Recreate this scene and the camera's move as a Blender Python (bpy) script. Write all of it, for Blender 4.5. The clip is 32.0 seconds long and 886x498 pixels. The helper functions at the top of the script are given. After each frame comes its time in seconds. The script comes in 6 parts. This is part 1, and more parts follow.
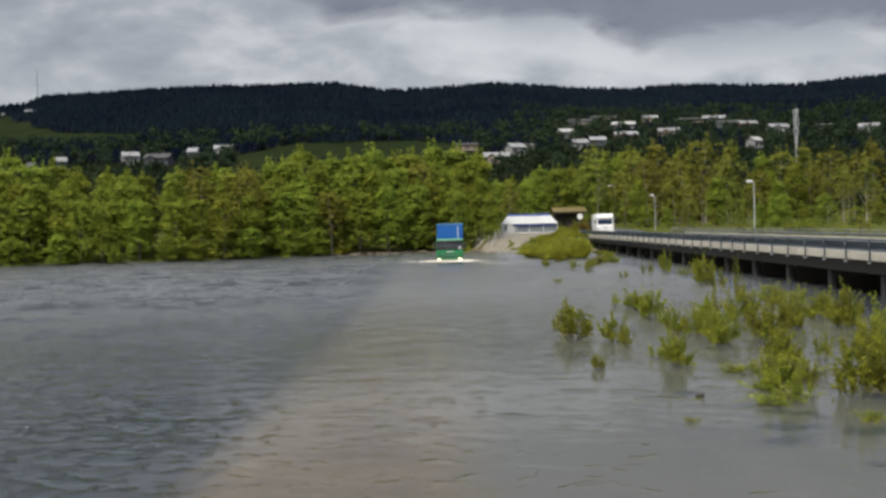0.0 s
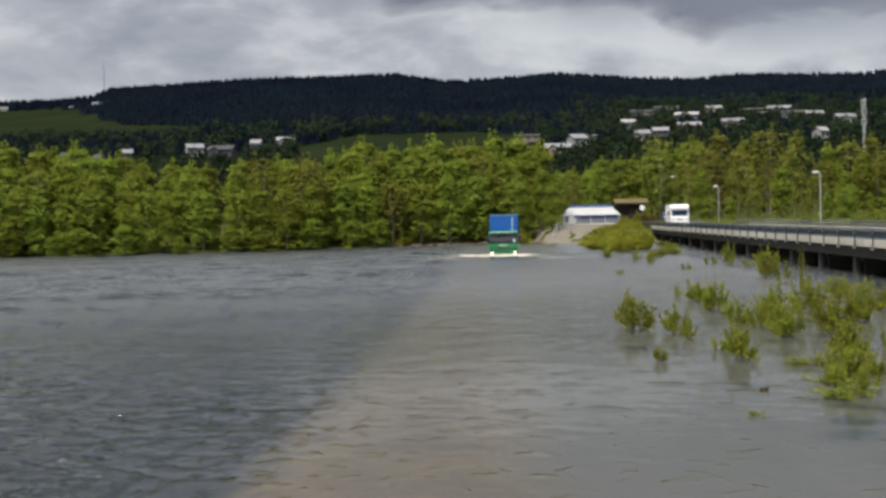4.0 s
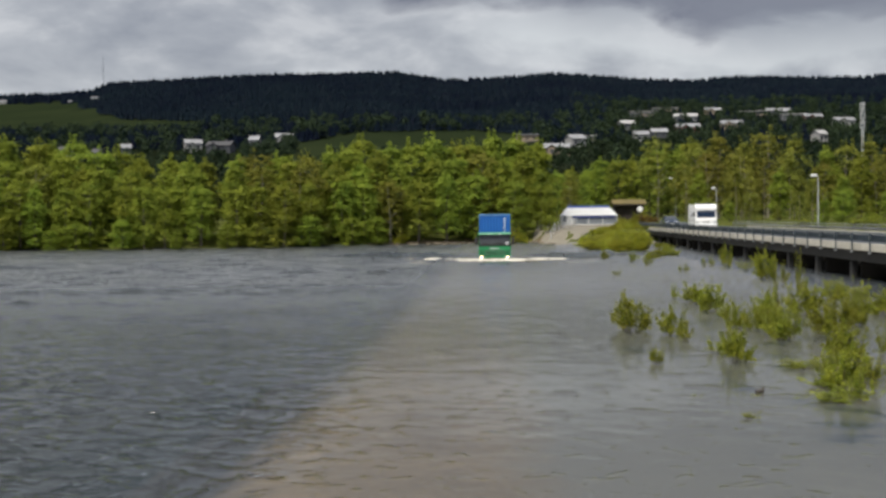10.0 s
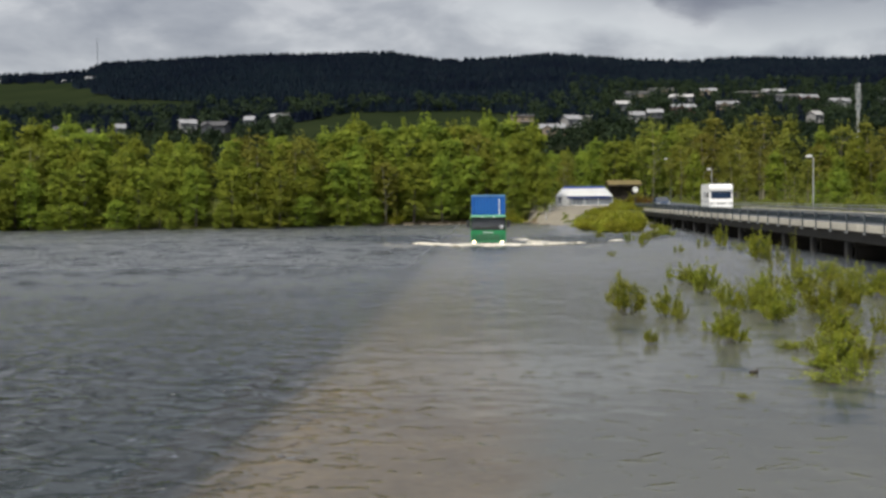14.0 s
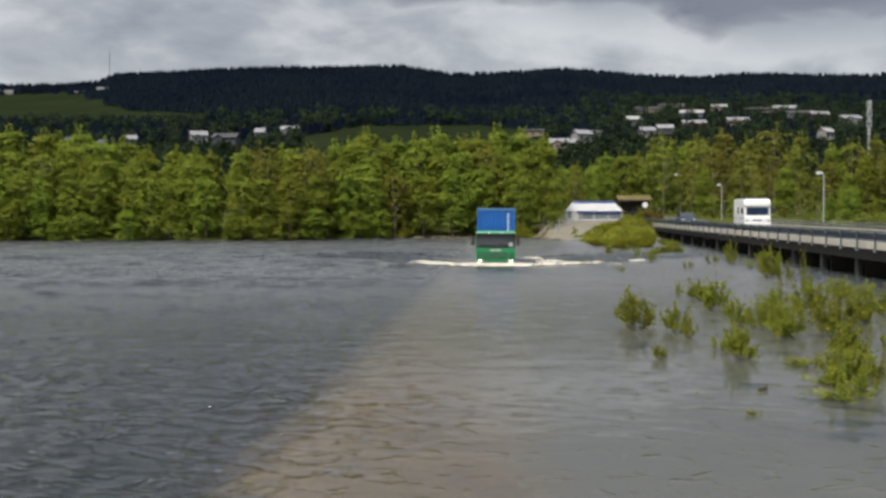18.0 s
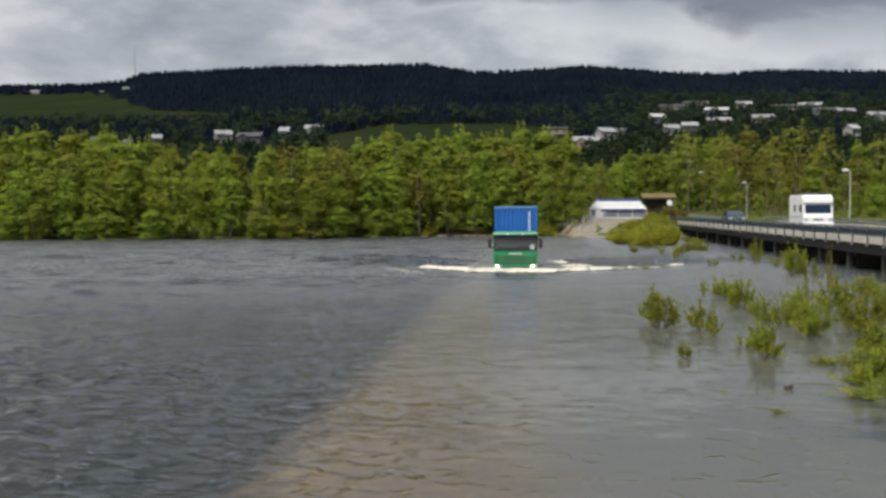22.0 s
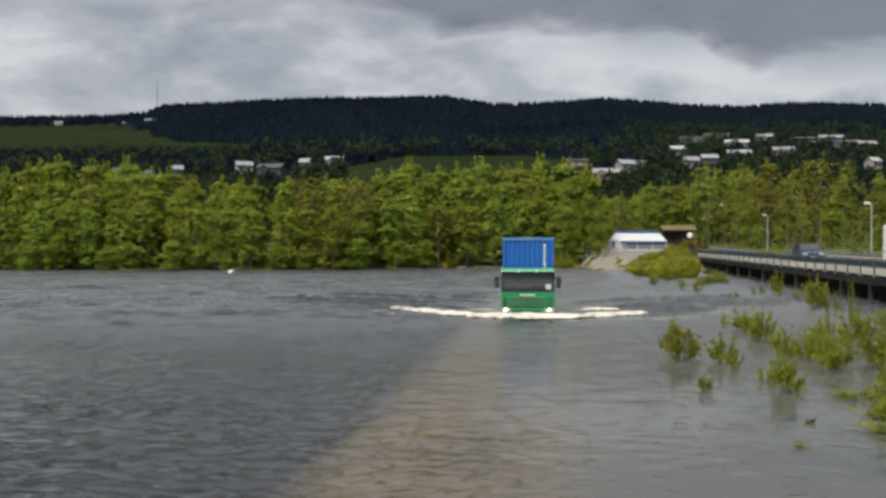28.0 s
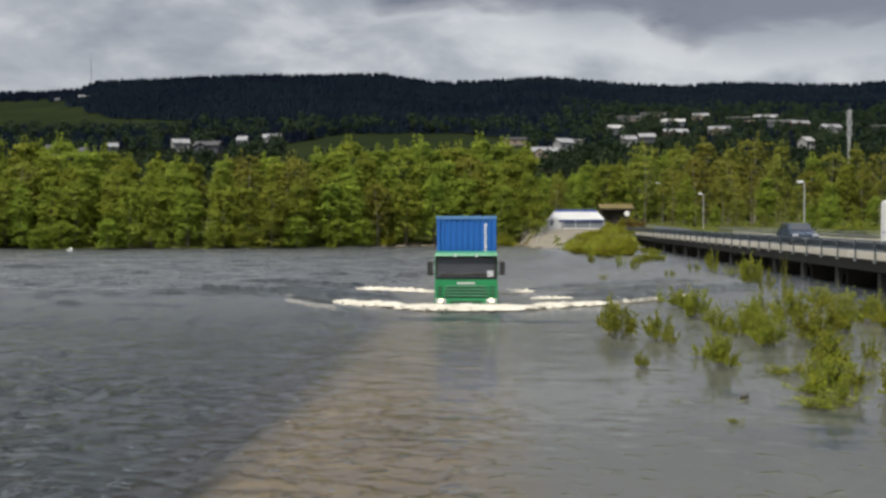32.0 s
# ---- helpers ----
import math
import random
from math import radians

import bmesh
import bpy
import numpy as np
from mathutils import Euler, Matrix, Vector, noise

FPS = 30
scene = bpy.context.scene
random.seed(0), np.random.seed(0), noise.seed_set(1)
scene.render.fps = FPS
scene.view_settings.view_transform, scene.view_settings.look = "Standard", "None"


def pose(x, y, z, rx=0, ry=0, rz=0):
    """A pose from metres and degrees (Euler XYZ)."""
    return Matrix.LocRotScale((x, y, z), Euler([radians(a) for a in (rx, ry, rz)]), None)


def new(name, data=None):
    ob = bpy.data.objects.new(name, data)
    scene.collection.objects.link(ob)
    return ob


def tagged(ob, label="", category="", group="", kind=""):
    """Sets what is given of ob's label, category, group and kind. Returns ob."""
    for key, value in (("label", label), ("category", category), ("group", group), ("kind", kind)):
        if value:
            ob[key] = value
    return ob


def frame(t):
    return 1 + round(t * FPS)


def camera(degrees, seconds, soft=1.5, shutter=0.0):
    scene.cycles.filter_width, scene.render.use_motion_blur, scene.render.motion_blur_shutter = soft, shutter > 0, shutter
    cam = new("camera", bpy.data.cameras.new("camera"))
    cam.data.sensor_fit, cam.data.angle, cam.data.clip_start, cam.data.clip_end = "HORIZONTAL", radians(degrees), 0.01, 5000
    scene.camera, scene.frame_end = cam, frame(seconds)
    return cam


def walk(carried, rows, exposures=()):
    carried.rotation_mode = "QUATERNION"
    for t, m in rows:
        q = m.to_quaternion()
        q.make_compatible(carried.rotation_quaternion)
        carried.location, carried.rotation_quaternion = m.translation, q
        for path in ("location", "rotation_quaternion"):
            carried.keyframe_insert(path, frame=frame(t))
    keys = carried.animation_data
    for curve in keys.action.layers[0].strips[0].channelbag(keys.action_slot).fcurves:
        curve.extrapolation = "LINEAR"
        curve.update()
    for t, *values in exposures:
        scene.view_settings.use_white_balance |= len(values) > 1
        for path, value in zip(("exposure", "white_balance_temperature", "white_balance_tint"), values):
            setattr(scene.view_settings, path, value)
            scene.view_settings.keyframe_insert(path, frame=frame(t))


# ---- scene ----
EYE = (0.0, 0.0, 3.5)
# seconds, yaw, pitch, lean of the panning camera, which stays at EYE
PATH = [
    (0, -0.058, -1.145, 1.352), (0.5, 0.394, -1.166, 1.330), (1, 0.794, -1.192, 1.388), (1.5, 1.141, -1.223, 1.373),
    (2, 1.428, -1.256, 1.330), (2.5, 1.792, -1.305, 1.342), (3, 2.141, -1.399, 1.364), (3.5, 2.498, -1.505, 1.385),
    (4, 2.850, -1.497, 1.310), (4.5, 3.158, -1.396, 1.202), (6.5, 3.241, -1.124, 0.754), (7, 3.229, -1.122, 0.752),
    (7.5, 3.215, -1.122, 0.732), (8, 3.215, -1.119, 0.774), (8.5, 3.087, -1.186, 0.723), (9, 2.967, -1.286, 0.664),
    (9.5, 2.849, -1.406, 0.609), (10, 2.744, -1.561, 0.612), (10.5, 2.667, -1.721, 0.563), (11, 2.599, -1.871, 0.613),
    (11.5, 2.569, -2.039, 0.536), (12, 2.549, -2.190, 0.592), (12.5, 2.544, -2.344, 0.488), (13, 2.531, -2.437, 0.542),
    (13.5, 2.518, -2.479, 0.555), (14, 2.521, -2.488, 0.558), (14.5, 2.686, -2.449, 0.560), (15, 2.904, -2.377, 0.493),
    (15.5, 3.107, -2.246, 0.386), (17.5, 3.078, -1.833, 0.060), (18, 2.978, -1.841, 0.046), (18.5, 2.982, -1.841, 0.050),
    (19, 3.017, -1.847, 0.111), (19.5, 3.065, -1.866, 0.040), (20, 3.130, -1.883, 0.090), (20.5, 3.226, -1.892, 0.124),
    (21, 3.458, -1.895, 0.171), (21.5, 3.778, -1.901, 0.192), (22, 4.110, -1.918, 0.179), (22.5, 4.427, -1.895, 0.269),
    (23, 4.777, -1.902, 0.258), (23.5, 5.111, -1.880, 0.312), (24, 5.441, -1.856, 0.306), (24.5, 5.784, -1.818, 0.282),
    (25, 6.086, -1.750, 0.299), (25.5, 6.297, -1.699, 0.290), (27.5, 5.517, -0.740, 0.045), (28, 5.042, -0.416, -0.018),
    (28.5, 4.584, -0.328, -0.115), (29, 4.146, -0.427, -0.129), (29.5, 3.694, -0.553, -0.080), (30, 3.265, -0.685, -0.090),
    (30.5, 2.842, -0.818, -0.107), (31, 2.519, -0.948, -0.075), (31.5, 2.295, -1.087, -0.036), (32, 2.138, -1.443, -0.006),
]
cam = camera(40.5, 32.0, soft=3.0)
walk(cam, [(t, pose(*EYE, 90 + p, r, y)) for t, y, p, r in PATH], exposures=[(0, 0.0), (32, 0.0)])

# ---------------------------------------------------------------- sky and sun
SUN_DIR = Vector((-0.30, -0.48, 0.95)).normalized()


def node(nt, kind, **values):
    n = nt.nodes.new(kind)
    for key, value in values.items():
        n.inputs[key].default_value = value
    return n


def calc(nt, op, a, b=None, c=None, clamp=False):
    n = nt.nodes.new("ShaderNodeMath")
    n.operation, n.use_clamp = op, clamp
    for i, v in enumerate((a, b, c)):
        if v is None:
            continue
        if isinstance(v, (int, float)):
            n.inputs[i].default_value = v
        else:
            nt.links.new(v, n.inputs[i])
    return n.outputs[0]


def ramp(nt, fac, stops):
    n = nt.nodes.new("ShaderNodeValToRGB")
    els = n.color_ramp.elements
    els[0].position, els[1].position = stops[0][0], stops[-1][0]
    els[0].color, els[1].color = (*stops[0][1], 1), (*stops[-1][1], 1)
    for p, c in stops[1:-1]:
        els.new(p).color = (*c, 1)
    nt.links.new(fac, n.inputs[0])
    return n.outputs[0]


def grey(v):
    return (v, v, v)


def mixc(nt, fac, a, b, blend="MIX"):
    n = nt.nodes.new("ShaderNodeMix")
    n.data_type, n.blend_type = "RGBA", blend
    for sock, v in ((n.inputs[0], fac), (n.inputs[6], a), (n.inputs[7], b)):
        if isinstance(v, (int, float)):
            sock.default_value = v
        elif isinstance(v, tuple):
            sock.default_value = (*v, 1)
        else:
            nt.links.new(v, sock)
    return n.outputs[2]


def build_world():
    world = bpy.data.worlds.new("overcast_sky")
    scene.world = world
    world.use_nodes = True
    nt = world.node_tree
    nt.nodes.clear()
    out = nt.nodes.new("ShaderNodeOutputWorld")
    bg = nt.nodes.new("ShaderNodeBackground")
    tc = nt.nodes.new("ShaderNodeTexCoord")
    sep = nt.nodes.new("ShaderNodeSeparateXYZ")
    nt.links.new(tc.outputs["Generated"], sep.inputs[0])
    x, y, z = sep.outputs
    az = calc(nt, "ARCTAN2", x, y)
    # cloud field, stretched along the horizon
    comb = nt.nodes.new("ShaderNodeCombineXYZ")
    nt.links.new(az, comb.inputs[0])
    nt.links.new(calc(nt, "MULTIPLY", z, 2.3), comb.inputs[1])
    nz = node(nt, "ShaderNodeTexNoise", Scale=10.0, Detail=7.0, Roughness=0.56, Distortion=0.25)
    nt.links.new(comb.outputs[0], nz.inputs["Vector"])
    nb = node(nt, "ShaderNodeTexNoise", Scale=4.2, Detail=4.0, Roughness=0.5, Distortion=0.15)
    nt.links.new(comb.outputs[0], nb.inputs["Vector"])
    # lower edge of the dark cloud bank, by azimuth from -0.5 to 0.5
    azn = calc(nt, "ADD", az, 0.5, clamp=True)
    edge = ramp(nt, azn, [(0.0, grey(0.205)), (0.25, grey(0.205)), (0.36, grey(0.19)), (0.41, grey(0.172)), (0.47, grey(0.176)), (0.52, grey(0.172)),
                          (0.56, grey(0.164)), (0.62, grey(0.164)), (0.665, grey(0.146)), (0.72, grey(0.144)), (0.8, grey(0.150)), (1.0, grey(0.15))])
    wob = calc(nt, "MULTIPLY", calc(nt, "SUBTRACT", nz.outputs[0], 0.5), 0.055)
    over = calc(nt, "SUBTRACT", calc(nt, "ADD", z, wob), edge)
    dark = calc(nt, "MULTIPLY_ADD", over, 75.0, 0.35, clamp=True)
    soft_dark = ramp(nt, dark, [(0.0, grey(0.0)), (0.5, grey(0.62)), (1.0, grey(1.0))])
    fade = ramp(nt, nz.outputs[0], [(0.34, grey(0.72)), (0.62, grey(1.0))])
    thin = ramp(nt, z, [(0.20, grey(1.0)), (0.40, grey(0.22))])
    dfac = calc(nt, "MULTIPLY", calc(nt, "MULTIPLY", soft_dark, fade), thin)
    light = ramp(nt, nb.outputs[0], [(0.38, (0.30, 0.32, 0.37)), (0.50, (0.44, 0.46, 0.50)), (0.62, (0.62, 0.64, 0.67))])
    light = mixc(nt, 0.55, light, ramp(nt, nz.outputs[0], [(0.36, (0.30, 0.32, 0.37)), (0.5, (0.46, 0.48, 0.52)), (0.64, (0.76, 0.77, 0.79))]))
    # the bright gap under the bank's edge
    gap = calc(nt, "SUBTRACT", 1.0, calc(nt, "MULTIPLY", calc(nt, "ABSOLUTE", calc(nt, "ADD", over, 0.024)), 40.0), clamp=True)
    gap = calc(nt, "MULTIPLY", gap, ramp(nt, azn, [(0.44, grey(0.0)), (0.52, grey(1.0)), (0.72, grey(1.0)), (0.9, grey(0.3))]))
    light = mixc(nt, calc(nt, "MULTIPLY", gap, 0.65), light, (0.70, 0.73, 0.75))
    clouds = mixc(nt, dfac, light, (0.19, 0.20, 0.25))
    # overcast domes grow brighter towards the zenith
    lift = calc(nt, "MULTIPLY_ADD", calc(nt, "SUBTRACT", z, 0.2, clamp=True), 1.3, 1.0)
    sky = nt.nodes.new("ShaderNodeTexSky")
    sky.sky_type, sky.sun_disc = "NISHITA", False
    sky.sun_elevation = math.asin(SUN_DIR.z)
    sky.sun_rotation = math.atan2(SUN_DIR.x, SUN_DIR.y)
    vm = nt.nodes.new("ShaderNodeVectorMath")
    vm.operation = "SCALE"
    nt.links.new(clouds, vm.inputs[0])
    nt.links.new(lift, vm.inputs[3])
    vs = nt.nodes.new("ShaderNodeVectorMath")
    vs.operation = "SCALE"
    nt.links.new(sky.outputs[0], vs.inputs[0])
    vs.inputs[3].default_value = 0.10
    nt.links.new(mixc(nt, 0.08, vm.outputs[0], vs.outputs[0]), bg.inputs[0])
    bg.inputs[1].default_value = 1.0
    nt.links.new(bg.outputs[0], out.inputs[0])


build_world()
sun = new("sun", bpy.data.lights.new("sun", "SUN"))
sun.data.energy, sun.data.angle, sun.data.color = 4.8, radians(12), (1.0, 0.93, 0.80)
sun.rotation_euler = SUN_DIR.to_track_quat("Z", "Y").to_euler()

# ---------------------------------------------------------------- materials


def material(name):
    m = bpy.data.materials.new(name)
    m.use_nodes = True
    m.node_tree.nodes.clear()
    out = m.node_tree.nodes.new("ShaderNodeOutputMaterial")
    return m, m.node_tree, out


def surface(name, dark, lit, rough=0.6, scale=2.0, fine=30.0, bump=0.2, metal=0.0, spec=0.5, vary=0.0, reach=0.02):
    """Two tones mixed by coarse and fine noise, with fine relief; vary: lightness change from piece to piece."""
    m, nt, out = material(name)
    tc = nt.nodes.new("ShaderNodeTexCoord")
    a = node(nt, "ShaderNodeTexNoise", Scale=scale, Detail=5.0, Roughness=0.6)
    b = node(nt, "ShaderNodeTexNoise", Scale=fine, Detail=3.0, Roughness=0.6)
    for n in (a, b):
        nt.links.new(tc.outputs["Object"], n.inputs["Vector"])
    f = calc(nt, "ADD", calc(nt, "MULTIPLY", a.outputs[0], 0.65), calc(nt, "MULTIPLY", b.outputs[0], 0.35))
    col = ramp(nt, f, [(0.3, dark), (0.7, lit)])
    if vary:
        info = nt.nodes.new("ShaderNodeObjectInfo")
        hsv = nt.nodes.new("ShaderNodeHueSaturation")
        nt.links.new(calc(nt, "MULTIPLY_ADD", info.outputs["Random"], vary, 1 - vary / 2), hsv.inputs["Value"])
        nt.links.new(col, hsv.inputs["Color"])
        col = hsv.outputs[0]
    p = nt.nodes.new("ShaderNodeBsdfPrincipled")
    p.inputs["Metallic"].default_value = metal
    p.inputs["Specular IOR Level"].default_value = spec
    nt.links.new(col, p.inputs["Base Color"])
    nt.links.new(calc(nt, "MULTIPLY_ADD", b.outputs[0], 0.25, rough - 0.12, clamp=True), p.inputs["Roughness"])
    if bump:
        bp = node(nt, "ShaderNodeBump", Strength=bump, Distance=reach)
        nt.links.new(b.outputs[0], bp.inputs["Height"])
        nt.links.new(bp.outputs[0], p.inputs["Normal"])
    nt.links.new(p.outputs[0], out.inputs[0])
    return m


def foliage(name, dark, lit, through_light=0.3, hue=0.04, sheen=0.2, patch=0.5):
    m, nt, out = material(name)
    tc = nt.nodes.new("ShaderNodeTexCoord")
    a = node(nt, "ShaderNodeTexNoise", Scale=patch, Detail=3.0)
    nt.links.new(tc.outputs["Object"], a.inputs["Vector"])
    geo = nt.nodes.new("ShaderNodeNewGeometry")
    info = nt.nodes.new("ShaderNodeObjectInfo")
    f = calc(nt, "ADD", calc(nt, "MULTIPLY", a.outputs[0], 0.75), calc(nt, "MULTIPLY", geo.outputs["Random Per Island"], 0.25))
    col = ramp(nt, f, [(0.25, dark), (0.75, lit)])
    hsv = nt.nodes.new("ShaderNodeHueSaturation")
    nt.links.new(calc(nt, "MULTIPLY_ADD", info.outputs["Random"], hue, 0.5 - hue / 2), hsv.inputs["Hue"])
    nt.links.new(calc(nt, "MULTIPLY_ADD", info.outputs["Random"], 0.35, 0.82), hsv.inputs["Value"])
    nt.links.new(col, hsv.inputs["Color"])
    p = node(nt, "ShaderNodeBsdfPrincipled", Roughness=0.55)
    p.inputs["Specular IOR Level"].default_value = sheen
    tr = nt.nodes.new("ShaderNodeBsdfTranslucent")
    nt.links.new(hsv.outputs[0], p.inputs["Base Color"])
    nt.links.new(hsv.outputs[0], tr.inputs[0])
    mx = nt.nodes.new("ShaderNodeMixShader")
    mx.inputs[0].default_value = through_light
    nt.links.new(p.outputs[0], mx.inputs[1])
    nt.links.new(tr.outputs[0], mx.inputs[2])
    nt.links.new(mx.outputs[0], out.inputs[0])
    return m


def glow(name, colour, power):
    m, nt, out = material(name)
    e = nt.nodes.new("ShaderNodeEmission")
    e.inputs[0].default_value, e.inputs[1].default_value = (*colour, 1), power
    nt.links.new(e.outputs[0], out.inputs[0])
    return m


def water_material():
    m, nt, out = material("flood_water")
    tc = nt.nodes.new("ShaderNodeTexCoord")
    mp = nt.nodes.new("ShaderNodeMapping")
    mp.inputs["Scale"].default_value = (0.85, 1.0, 1.0)
    nt.links.new(tc.outputs["Object"], mp.inputs[0])
    big = node(nt, "ShaderNodeTexNoise", Scale=0.7, Detail=2.0, Roughness=0.5, Distortion=0.5)
    small = node(nt, "ShaderNodeTexNoise", Scale=2.6, Detail=2.0, Roughness=0.5, Distortion=0.5)
    broad = node(nt, "ShaderNodeTexNoise", Scale=0.09, Detail=3.0, Roughness=0.6, Distortion=0.4)
    for n in (big, small, broad):
        nt.links.new(mp.outputs[0], n.inputs["Vector"])
    sep = nt.nodes.new("ShaderNodeSeparateXYZ")
    nt.links.new(tc.outputs["Object"], sep.inputs[0])
    x, y = sep.outputs[0], sep.outputs[1]
    # ruffled over the deep channel, calm over the road and the drowned meadow, with cat's paws in between
    deep = ramp(nt, calc(nt, "MULTIPLY_ADD", x, 0.1, 0.75, clamp=True), [(0.10, grey(1.0)), (0.50, grey(0.0))])
    far = ramp(nt, calc(nt, "MULTIPLY", y, 0.01, clamp=True), [(0.22, grey(0.0)), (0.62, grey(1.0))])
    close = ramp(nt, calc(nt, "MULTIPLY", y, 0.01, clamp=True), [(0.16, grey(1.0)), (0.29, grey(0.36))])
    rough_water = calc(nt, "MAXIMUM", calc(nt, "MULTIPLY", deep, close), calc(nt, "MULTIPLY", far, 0.5))
    paws = ramp(nt, broad.outputs[0], [(0.40, grey(0.0)), (0.62, grey(1.0))])
    # only crests above a level stand out; the level drops where it is rough
    level = calc(nt, "SUBTRACT", calc(nt, "MULTIPLY_ADD", rough_water, -0.18, 0.635), calc(nt, "MULTIPLY", paws, 0.075))
    crest = calc(nt, "MULTIPLY", calc(nt, "POWER", calc(nt, "SUBTRACT", small.outputs[0], level, clamp=True), 1.5), 3.0)
    h = calc(nt, "ADD", calc(nt, "MULTIPLY", big.outputs[0], calc(nt, "MULTIPLY_ADD", rough_water, 0.30, 0.08)), calc(nt, "MULTIPLY", crest, calc(nt, "MULTIPLY_ADD", rough_water, 1.25, 0.6)))
    bp = node(nt, "ShaderNodeBump", Distance=0.30)
    nt.links.new(calc(nt, "MULTIPLY", calc(nt, "MULTIPLY_ADD", paws, 0.55, 0.45), calc(nt, "MULTIPLY_ADD", rough_water, 0.35, 0.65)), bp.inputs["Strength"])
    nt.links.new(h, bp.inputs["Height"])
    fr = node(nt, "ShaderNodeFresnel", IOR=1.33)
    nt.links.new(bp.outputs[0], fr.inputs["Normal"])
    gl = node(nt, "ShaderNodeBsdfGlossy")
    nt.links.new(calc(nt, "ADD", calc(nt, "MULTIPLY_ADD", far, 0.14, 0.105), calc(nt, "MULTIPLY", deep, 0.03)), gl.inputs["Roughness"])
    nt.links.new(bp.outputs[0], gl.inputs["Normal"])
    murk = node(nt, "ShaderNodeBsdfDiffuse")
    murk.inputs[0].default_value = (0.088, 0.132, 0.176, 1)
    tp = nt.nodes.new("ShaderNodeBsdfTransparent")
    tp.inputs[0].default_value = (0.88, 0.86, 0.81, 1)
    body = nt.nodes.new("ShaderNodeMixShader")
    # more silt is stirred up over the drowned meadow than in the deep channel
    nt.links.new(ramp(nt, calc(nt, "MULTIPLY_ADD", sep.outputs[0], 0.1, 1.0, clamp=True), [(0.05, grey(0.11)), (0.75, grey(0.21))]), body.inputs[0])
    nt.links.new(tp.outputs[0], body.inputs[1])
    nt.links.new(murk.outputs[0], body.inputs[2])
    top = nt.nodes.new("ShaderNodeMixShader")
    nt.links.new(fr.outputs[0], top.inputs[0])
    nt.links.new(body.outputs[0], top.inputs[1])
    nt.links.new(gl.outputs[0], top.inputs[2])
    nt.links.new(top.outputs[0], out.inputs[0])
    return m


def glass_material(name, tint):
    m, nt, out = material(name)
    p = node(nt, "ShaderNodeBsdfPrincipled", Roughness=0.06)
    p.inputs["Base Color"].default_value = (*tint, 1)
    p.inputs["Specular IOR Level"].default_value = 0.8
    nt.links.new(p.outputs[0], out.inputs[0])
    return m


def shoal_material():
    """Sandy road bed that washes out into dark mud on one side and drowned turf on the other, along a ragged line."""
    m, nt, out = material("sandy_road")
    tc = nt.nodes.new("ShaderNodeTexCoord")
    a = node(nt, "ShaderNodeTexNoise", Scale=0.5, Detail=5.0, Roughness=0.65)
    b = node(nt, "ShaderNodeTexNoise", Scale=5.0, Detail=4.0, Roughness=0.6)
    for n in (a, b):
        nt.links.new(tc.outputs["Object"], n.inputs["Vector"])
    sep = nt.nodes.new("ShaderNodeSeparateXYZ")
    nt.links.new(tc.outputs["Object"], sep.inputs[0])
    x = calc(nt, "ADD", sep.outputs[0], calc(nt, "MULTIPLY", calc(nt, "SUBTRACT", a.outputs[0], 0.5), 2.6))
    sand = ramp(nt, calc(nt, "ADD", calc(nt, "MULTIPLY", a.outputs[0], 0.6), calc(nt, "MULTIPLY", b.outputs[0], 0.4)), [(0.3, (0.136, 0.104, 0.061)), (0.7, (0.272, 0.211, 0.128))])
    # far sand greyed: the murk along the slanting view, painted into the bed
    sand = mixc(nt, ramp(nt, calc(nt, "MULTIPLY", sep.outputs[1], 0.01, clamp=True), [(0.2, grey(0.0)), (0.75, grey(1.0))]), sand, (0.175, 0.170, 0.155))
    left = ramp(nt, calc(nt, "MULTIPLY_ADD", x, 0.5, 2.55, clamp=True), [(0.0, grey(0.0)), (1.0, grey(1.0))])
    right = ramp(nt, calc(nt, "MULTIPLY_ADD", x, 0.8, 0.1, clamp=True), [(0.0, grey(0.0)), (1.0, grey(1.0))])
    col = mixc(nt, left, (0.035, 0.031, 0.024), mixc(nt, right, sand, (0.172, 0.166, 0.148)))
    p = node(nt, "ShaderNodeBsdfDiffuse")
    nt.links.new(col, p.inputs[0])
    nt.links.new(p.outputs[0], out.inputs[0])
    return m


WATER = water_material()
BED = surface("river_bed_mud", (0.015, 0.018, 0.017), (0.038, 0.041, 0.036), 0.9, 0.3, 4.0, 0.3, spec=0.0)
SHALLOW = surface("drowned_grass_bed", (0.136, 0.132, 0.117), (0.205, 0.199, 0.177), 0.9, 0.4, 5.0, 0.3, spec=0.0)
GRASS = surface("bank_grass", (0.040, 0.050, 0.014), (0.105, 0.115, 0.030), 0.9, 0.15, 6.0, 0.6, reach=0.1, spec=0.0)
# hill fields lie under cloud: that shade is mixed into their base tones
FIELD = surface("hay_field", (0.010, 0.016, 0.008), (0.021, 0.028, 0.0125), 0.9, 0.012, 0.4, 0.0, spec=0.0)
# floor of the wood, darkened by the hill's cloud shade in its colour
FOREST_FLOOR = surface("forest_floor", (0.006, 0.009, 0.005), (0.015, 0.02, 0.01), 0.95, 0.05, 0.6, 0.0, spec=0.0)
ROADBED = shoal_material()
GRAVEL = surface("gravel", (0.125, 0.112, 0.088), (0.225, 0.205, 0.165), 0.9, 0.6, 12.0, 0.5)
ASPHALT = surface("asphalt", (0.028, 0.034, 0.044), (0.050, 0.058, 0.070), 0.6, 0.5, 20.0, 0.1)
CONCRETE = surface("concrete", (0.36, 0.34, 0.29), (0.54, 0.51, 0.44), 0.8, 0.7, 14.0, 0.3, vary=0.14)
